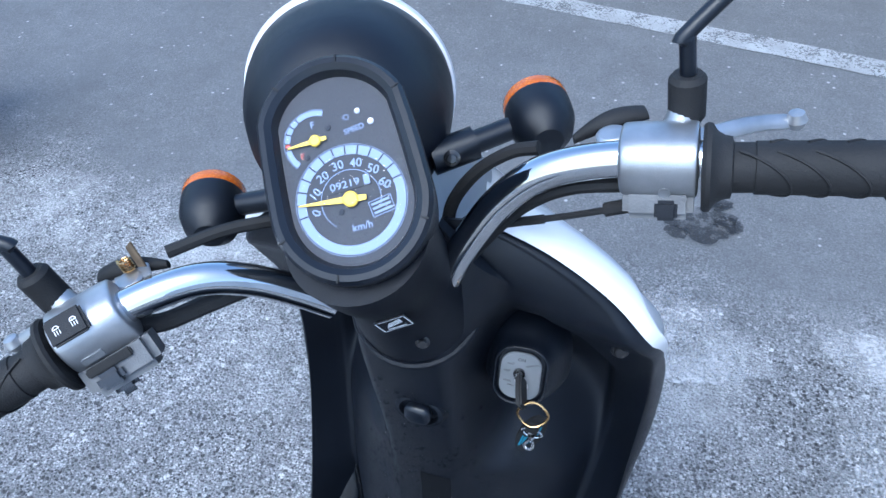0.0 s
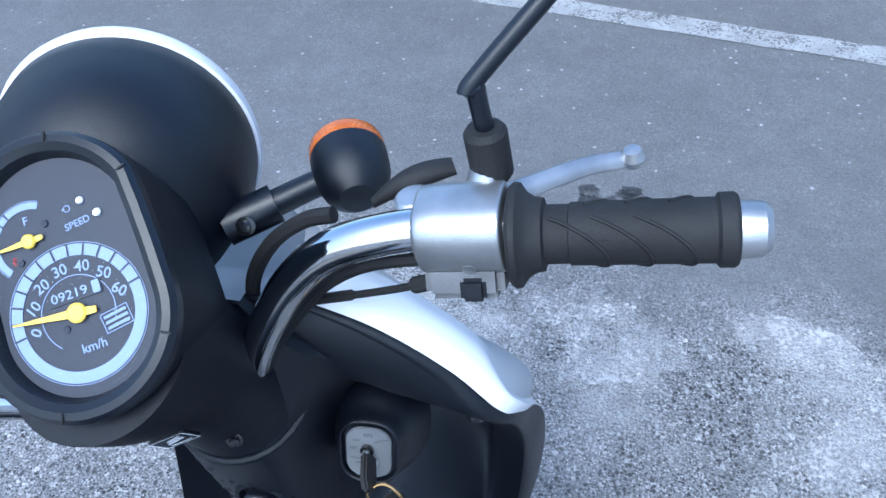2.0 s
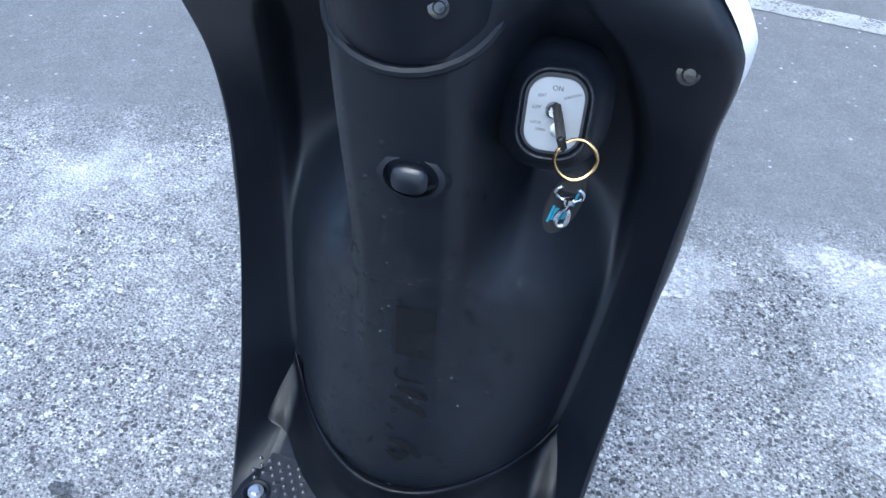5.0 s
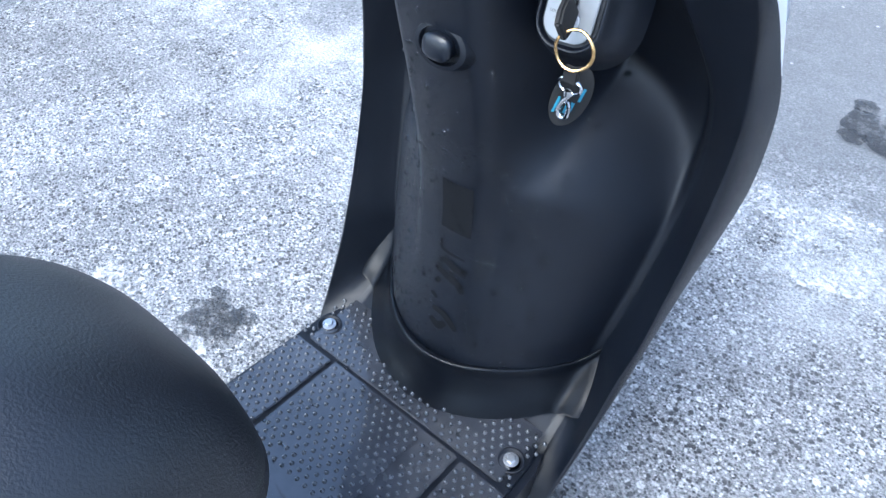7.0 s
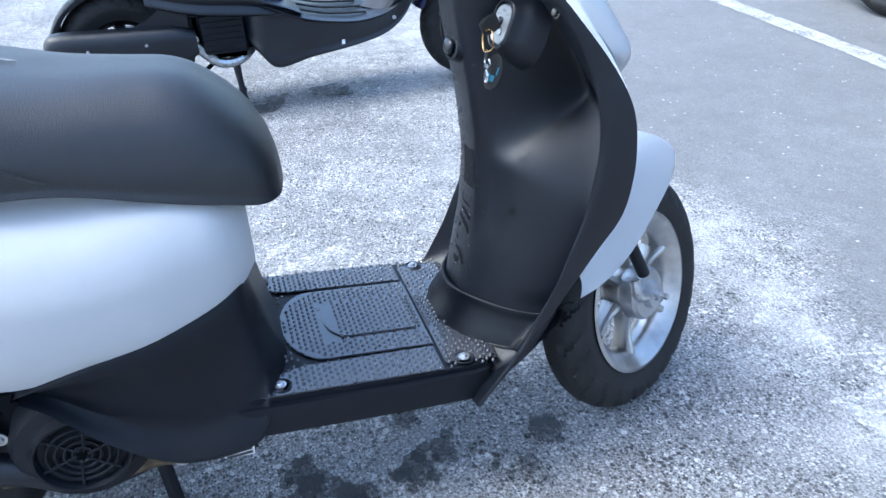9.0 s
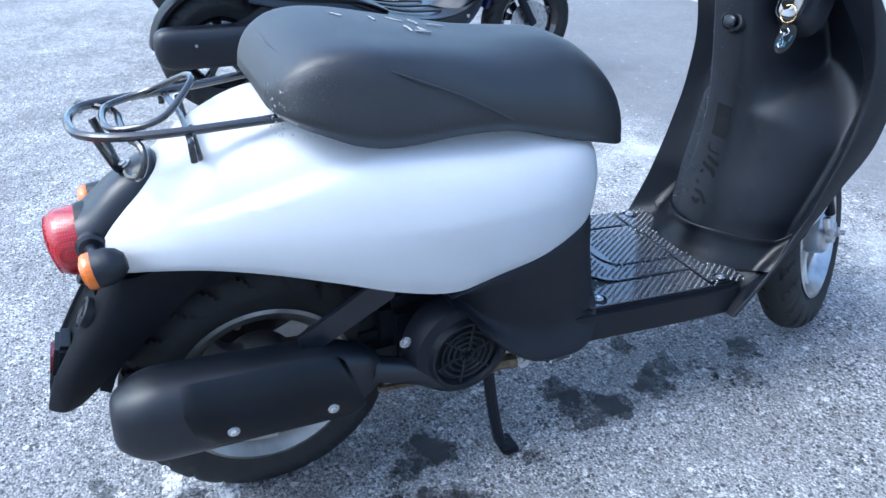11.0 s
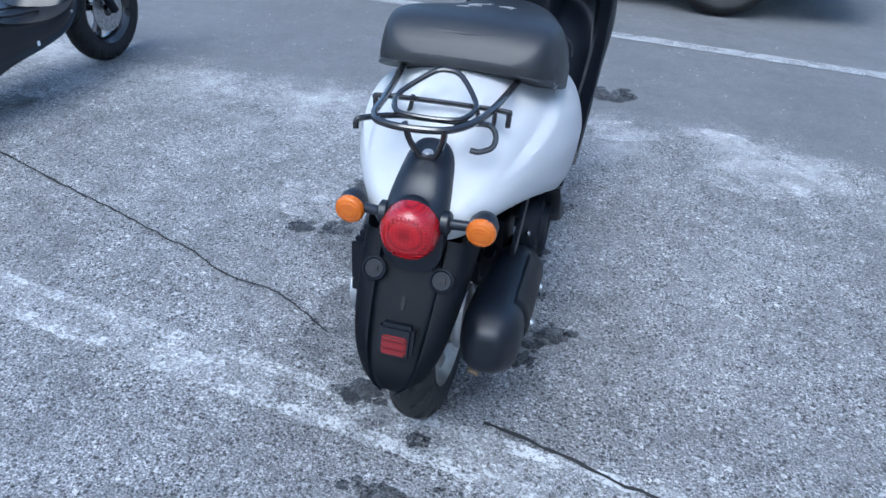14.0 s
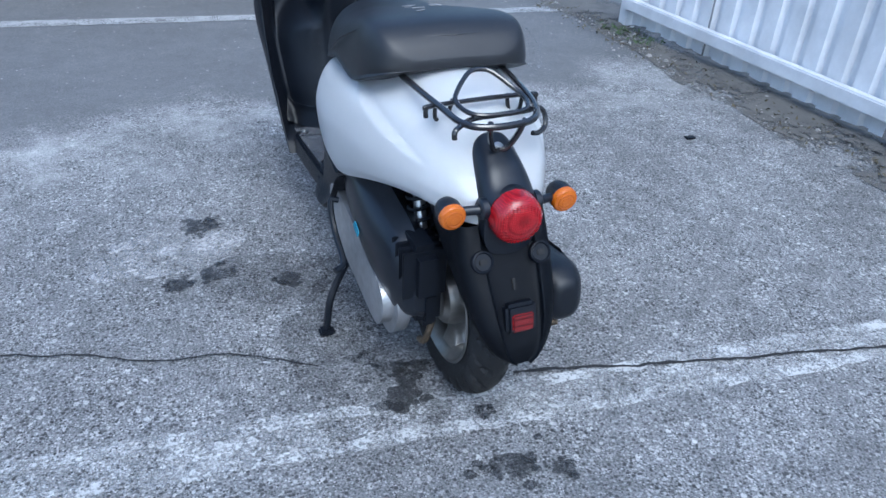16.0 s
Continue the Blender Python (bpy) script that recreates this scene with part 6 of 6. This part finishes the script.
for name, mat, count, box_, size, label, cat in (("fallen_leaves", LEAF, 420, (1.72, 2.02, -0.6, 2.2), 0.014, "dry brown leaf litter at the foot of the fence", "leaf litter"), ("weeds", GREEN, 130, (1.86, 2.02, 1.15, 1.6), 0.02, "small green weeds by the fence post", "weeds")):
    verts, faces = [], []
    for _ in range(count):
        x, y = rng.uniform(box_[0], box_[1]), rng.uniform(box_[2], box_[3])
        m = Matrix.Translation((x, y, 0.014)) @ Euler((rng.uniform(-0.8, 0.8), rng.uniform(-0.8, 0.8), rng.uniform(0, 6.3))).to_matrix().to_4x4()
        s = size * rng.uniform(0.4, 1.1)
        i0 = len(verts)
        verts += [tuple(m @ Vector(q)) for q in ((-s, 0, 0), (-s * 0.3, s * 0.35, s * 0.12), (s, 0, 0), (-s * 0.3, -s * 0.35, s * 0.12))]
        faces.append((i0, i0 + 1, i0 + 2, i0 + 3))
    me = bpy.data.meshes.new(name)
    me.from_pydata([(x, y, max(z, 0.007)) for x, y, z in verts], [], faces)
    me.materials.append(mat)
    tagged(new(name, me), label, cat, "", "stuff")
ch = tagged(part("plastic_chip", slab([(-0.02, -0.012), (0.018, -0.014), (0.022, 0.01), (-0.016, 0.014)], 0.006, 0.001), BLACK, None, "", Matrix.Translation((1.346, 0.121, 0.002))), "small black plastic scrap lying on the asphalt", "litter")


# ---- black scooters behind ----
def black_scooter(m, rim_mat, panel_mat, label):
    """A sporty scooter seen from its exhaust side; origin on the ground under the rear axle, nose along y."""
    t = thing("black_motor_scooter", label, "scooter", "scooters parked in a row", m)
    RW, FWY = Matrix.Translation((0, 0, 0.222)), 1.28
    wheel(t, RW, 0.222, 0.135, 0.052, rim_mat, 5, 0.045, 0.05, 0.016)
    fwl = wheel(t, Matrix.Translation((0, FWY, 0.205)), 0.208, 0.135, 0.045, rim_mat, 5, 0.03, 0.04, 0.014)
    part("brake_disc", lathe([(0.035, 0.03), (0.088, 0.03), (0.088, 0.034), (0.035, 0.034)], 40), STEEL, fwl, "steel brake disc", Matrix.Translation((0, FWY, 0.205)) @ TURN_Y)
    # exhaust
    secs = []
    for y, z, a, b in ((0.24, 0.275, 0.03, 0.04), (0.19, 0.272, 0.045, 0.062), (0.10, 0.27, 0.05, 0.07), (-0.08, 0.275, 0.05, 0.072), (-0.19, 0.28, 0.048, 0.07), (-0.225, 0.282, 0.035, 0.05), (-0.235, 0.283, 0.012, 0.02)):
        secs.append([(0.125 + a * math.copysign(abs(math.cos(q)) ** 0.7, math.cos(q)), y, z + b * math.copysign(abs(math.sin(q)) ** 0.7, math.sin(q))) for q in [2 * math.pi * i / 20 for i in range(20)]])
    mu = part("muffler", loft(secs, 36, 30), MATTE, t, "matte black exhaust muffler")
    part("muffler_bracket", slab([(-0.02, 0.0), (0.20, -0.01), (0.21, 0.10), (0.17, 0.11), (0.08, 0.04)], 0.012, 0.003), MATTE, mu, "", aim((0.12, 0.02, 0.325), (1, 0, 0)))
    for y in (-0.1, 0.08):
        bolt(mu, (0.172, y, 0.292), (1, 0, 0), 0.009)
    part("exhaust_pipe", tube([(0.12, 0.23, 0.26), (0.1, 0.30, 0.19), (0.08, 0.38, 0.19), (0.03, 0.45, 0.24)], 0.018, 10, 20), STEEL, mu)
    # engine with a finned shroud
    en = part("engine", join(moved(box(0.2, 0.24, 0.15, 0.02), Matrix.Translation((0.0, 0.30, 0.30))), moved(box(0.16, 0.3, 0.10, 0.02), Matrix.Translation((-0.05, 0.12, 0.25)))), BLACK, t, "black engine with a ribbed fan shroud")
    part("shroud", box(0.05, 0.19, 0.17, 0.03, 3), BLACK, en, "", Matrix.Translation((0.105, 0.33, 0.29)))
    for i in range(7):
        part("rib", box(0.012, 0.13, 0.007, 0.002), BLACK, en, "", Matrix.Translation((0.132, 0.33, 0.232 + 0.02 * i)))
    bolt(en, (0.135, 0.235, 0.285), (1, 0, 0), 0.012)
    # belly and floor
    secs = []
    for y, w, z0, z1 in ((0.40, 0.10, 0.27, 0.36), (0.44, 0.15, 0.21, 0.385), (0.50, 0.165, 0.155, 0.375), (0.62, 0.168, 0.18, 0.325), (0.78, 0.168, 0.205, 0.30), (0.90, 0.160, 0.235, 0.315), (0.98, 0.14, 0.29, 0.36), (1.03, 0.11, 0.36, 0.42)):
        secs.append([(w * k, y, z0 + (z1 - z0) * q) for k, q in ((-0.85, 0), (-1, 0.3), (-1, 0.85), (-0.93, 1), (0.93, 1), (1, 0.85), (1, 0.3), (0.85, 0))])
    fl = part("floor_cover", loft(secs, 48, 40), SATIN, t, "black floor and belly cover")
    for sx in (-0.1, 0.0, 0.1):
        part("floor_groove", tube([(sx, 0.58, 0.345), (sx * 1.05, 0.70, 0.317), (sx, 0.84, 0.307)], 0.004, 6, 12), RUBBER, fl)
    part("reflector", box(0.003, 0.012, 0.022, 0.001), LINER, fl, "", Matrix.Translation((0.169, 0.735, 0.225)))
    bolt(fl, (0.160, 0.93, 0.29), (1, 0, 0), 0.007)
    # rear body
    secs = []
    for y, w, z0, z1 in ((-0.30, 0.05, 0.60, 0.66), (-0.2, 0.10, 0.54, 0.68), (0.0, 0.14, 0.47, 0.69), (0.2, 0.155, 0.42, 0.69), (0.36, 0.155, 0.385, 0.68), (0.48, 0.14, 0.36, 0.66), (0.54, 0.11, 0.355, 0.62), (0.56, 0.06, 0.36, 0.58)):
        secs.append([(w * k, y, z0 + (z1 - z0) * q) for k, q in ((-0.8, 0), (-1, 0.25), (-0.95, 0.7), (-0.6, 1), (0.6, 1), (0.95, 0.7), (1, 0.25), (0.8, 0))])
    part("side_panel", loft(secs, 48, 40), panel_mat, t, "glossy body side panel")
    secs = []
    for y, w, z0, z1 in ((0.10, 0.13, 0.40, 0.47), (0.25, 0.16, 0.365, 0.44), (0.42, 0.168, 0.345, 0.42), (0.54, 0.166, 0.34, 0.375), (0.60, 0.16, 0.325, 0.345)):
        secs.append([(w * k, y, z0 + (z1 - z0) * q) for k, q in ((-0.9, 0), (-1, 0.5), (-0.95, 1), (0.95, 1), (1, 0.5), (0.9, 0))])
    part("side_step", loft(secs, 36, 24), SATIN, t, "black lower side cover")
    rows = []
    for i in range(19):
        a = radians(20 + 150 * i / 18)
        rows.append([(x, r * math.cos(a), 0.222 + r * math.sin(a)) for x, r in ((-0.062, 0.225), (-0.055, 0.242), (0, 0.248), (0.055, 0.242), (0.062, 0.225))])
    b = loft(rows, 17, 30, closed=False)
    bmesh.ops.solidify(b, geom=b.faces, thickness=0.003)
    part("rear_mudguard", b, SATIN, t, "black rear wheel hugger")
    # leg shield and fork
    secs = []
    for y, z, w in ((0.86, 0.31, 0.14), (0.90, 0.36, 0.155), (0.945, 0.45, 0.17), (0.955, 0.55, 0.18), (0.935, 0.66, 0.18), (0.915, 0.75, 0.15), (0.905, 0.80, 0.09)):
        secs.append([(-w, y + 0.05, z), (-w * 0.6, y + 0.015, z), (0, y - 0.02, z), (w * 0.6, y + 0.015, z), (w, y + 0.05, z), (w * 0.8, y + 0.12, z + 0.01), (0, y + 0.17, z + 0.02), (-w * 0.8, y + 0.12, z + 0.01)])
    part("leg_shield", loft(secs, 48, 36), SATIN, t, "black leg shield")
    for sx in (1, -1):
        part("fork_leg", tube([(sx * 0.065, FWY, 0.205), (sx * 0.064, FWY - 0.06, 0.31), (sx * 0.06, FWY - 0.13, 0.45)], 0.018, 12, 14), BLACK, t)
    rows = []
    for i in range(15):
        a = radians(60 + 100 * i / 14)
        rows.append([(x, FWY + r * math.cos(a), 0.205 + r * math.sin(a)) for x, r in ((-0.055, 0.222), (-0.05, 0.24), (0, 0.246), (0.05, 0.24), (0.055, 0.222))])
    b = loft(rows, 17, 24, closed=False)
    bmesh.ops.solidify(b, geom=b.faces, thickness=0.003)
    part("front_fender", b, panel_mat, t)
    # stand
    st = part("stand", tube([(-0.08, 0.36, 0.20), (0.08, 0.36, 0.20)], 0.012, 8), BLACK, t, "black centre stand")
    for sx in (1, -1):
        part("leg", tube([(sx * 0.07, 0.36, 0.20), (sx * 0.09, 0.36, 0.10), (sx * 0.115, 0.37, 0.012)], 0.011, 8, 10), BLACK, st)
        part("foot", lathe([(0.014, -0.012), (0.016, 0), (0.014, 0.012), (0, 0.013)], 12), BLACK, st, "", Matrix.Translation((sx * 0.118, 0.37, 0.014)) @ TURN_Y)
    part("side_stand", tube([(-0.02, 0.30, 0.17), (0.04, 0.22, 0.13), (0.07, 0.20, 0.115)], 0.008, 8, 10), BLACK, st)
    return t


black_scooter(Matrix.Translation((-1.87, -0.535, 0)), GLOSS, BLUE, "black and dark blue sport scooter parked in the next bay")
black_scooter(Matrix.Translation((-3.36, -0.46, 0)), RIMPAINT, GLOSS, "black scooter with silver wheels parked further off")

# ---- parked car beyond the line ----
car = thing("parked_car", "dark grey car parked beyond the white line", "car")
CARPAINT = material("dark_car_paint", (0.03, 0.032, 0.036), 0.25, 0.3, grain=0.1, stain=0.15, coat=0.6)
secs = []
for x, z0, z1, y0 in ((-2.75, 0.42, 0.70, 0.25), (-2.6, 0.28, 0.82, 0.08), (-2.2, 0.24, 0.92, 0.02), (-1.4, 0.22, 0.98, 0.0), (-0.6, 0.22, 1.0, 0.0), (0.4, 0.22, 1.0, 0.0), (1.2, 0.24, 0.98, 0.02), (1.55, 0.3, 0.9, 0.08), (1.65, 0.45, 0.75, 0.25)):
    ya, yb = 2.85 + y0, 4.5 - y0
    secs.append([(x, ya + 0.08, z0), (x, ya, z0 + 0.12), (x, ya, z1 * 0.7), (x, ya + 0.08, z1), (x, yb - 0.08, z1), (x, yb, z1 * 0.7), (x, yb, z0 + 0.12), (x, yb - 0.08, z0)])
carbody = part("body", loft(secs, 56, 60), CARPAINT, car, "dark grey car body")
secs = []
for x, z, ins in ((-1.7, 0.96, 0.1), (-1.1, 1.28, 0.22), (-0.6, 1.42, 0.28), (0.5, 1.42, 0.28), (1.0, 1.25, 0.22), (1.4, 0.96, 0.1)):
    secs.append([(x, 2.85 + 0.06, 0.94), (x, 2.85 + ins, z), (x, 4.5 - ins, z), (x, 4.5 - 0.06, 0.94)])
part("cabin", loft(secs, 40, 40), GLOSS, car, "dark glazed cabin")
for wx, wy in ((-1.83, 2.89), (0.72, 2.89), (-1.83, 4.46), (0.72, 4.46)):
    wm = Matrix.Translation((wx, wy, 0.305)) @ Matrix.Rotation(radians(-90 if wy < 3 else 90), 4, 'Z')
    w = part("wheel", tyre_mesh(0.305, 0.19, 0.092, 60, 120), RUBBER, car, "black tyre on a silver rim", wm)
    part("rim", lathe([(0.19, -0.05), (0.195, 0.07), (0.185, 0.078), (0.172, 0.05), (0.07, 0.045), (0.05, 0.065), (0, 0.068)], 40), RIMPAINT, w, "silver wheel rim", wm @ TURN_Y)
    for i in range(5):
        part("spoke", box(0.03, 0.15, 0.05, 0.008), RIMPAINT, w, "", wm @ Matrix.Rotation(2 * math.pi * i / 5, 4, 'X') @ Matrix.Translation((0.055, 0.11, 0)))
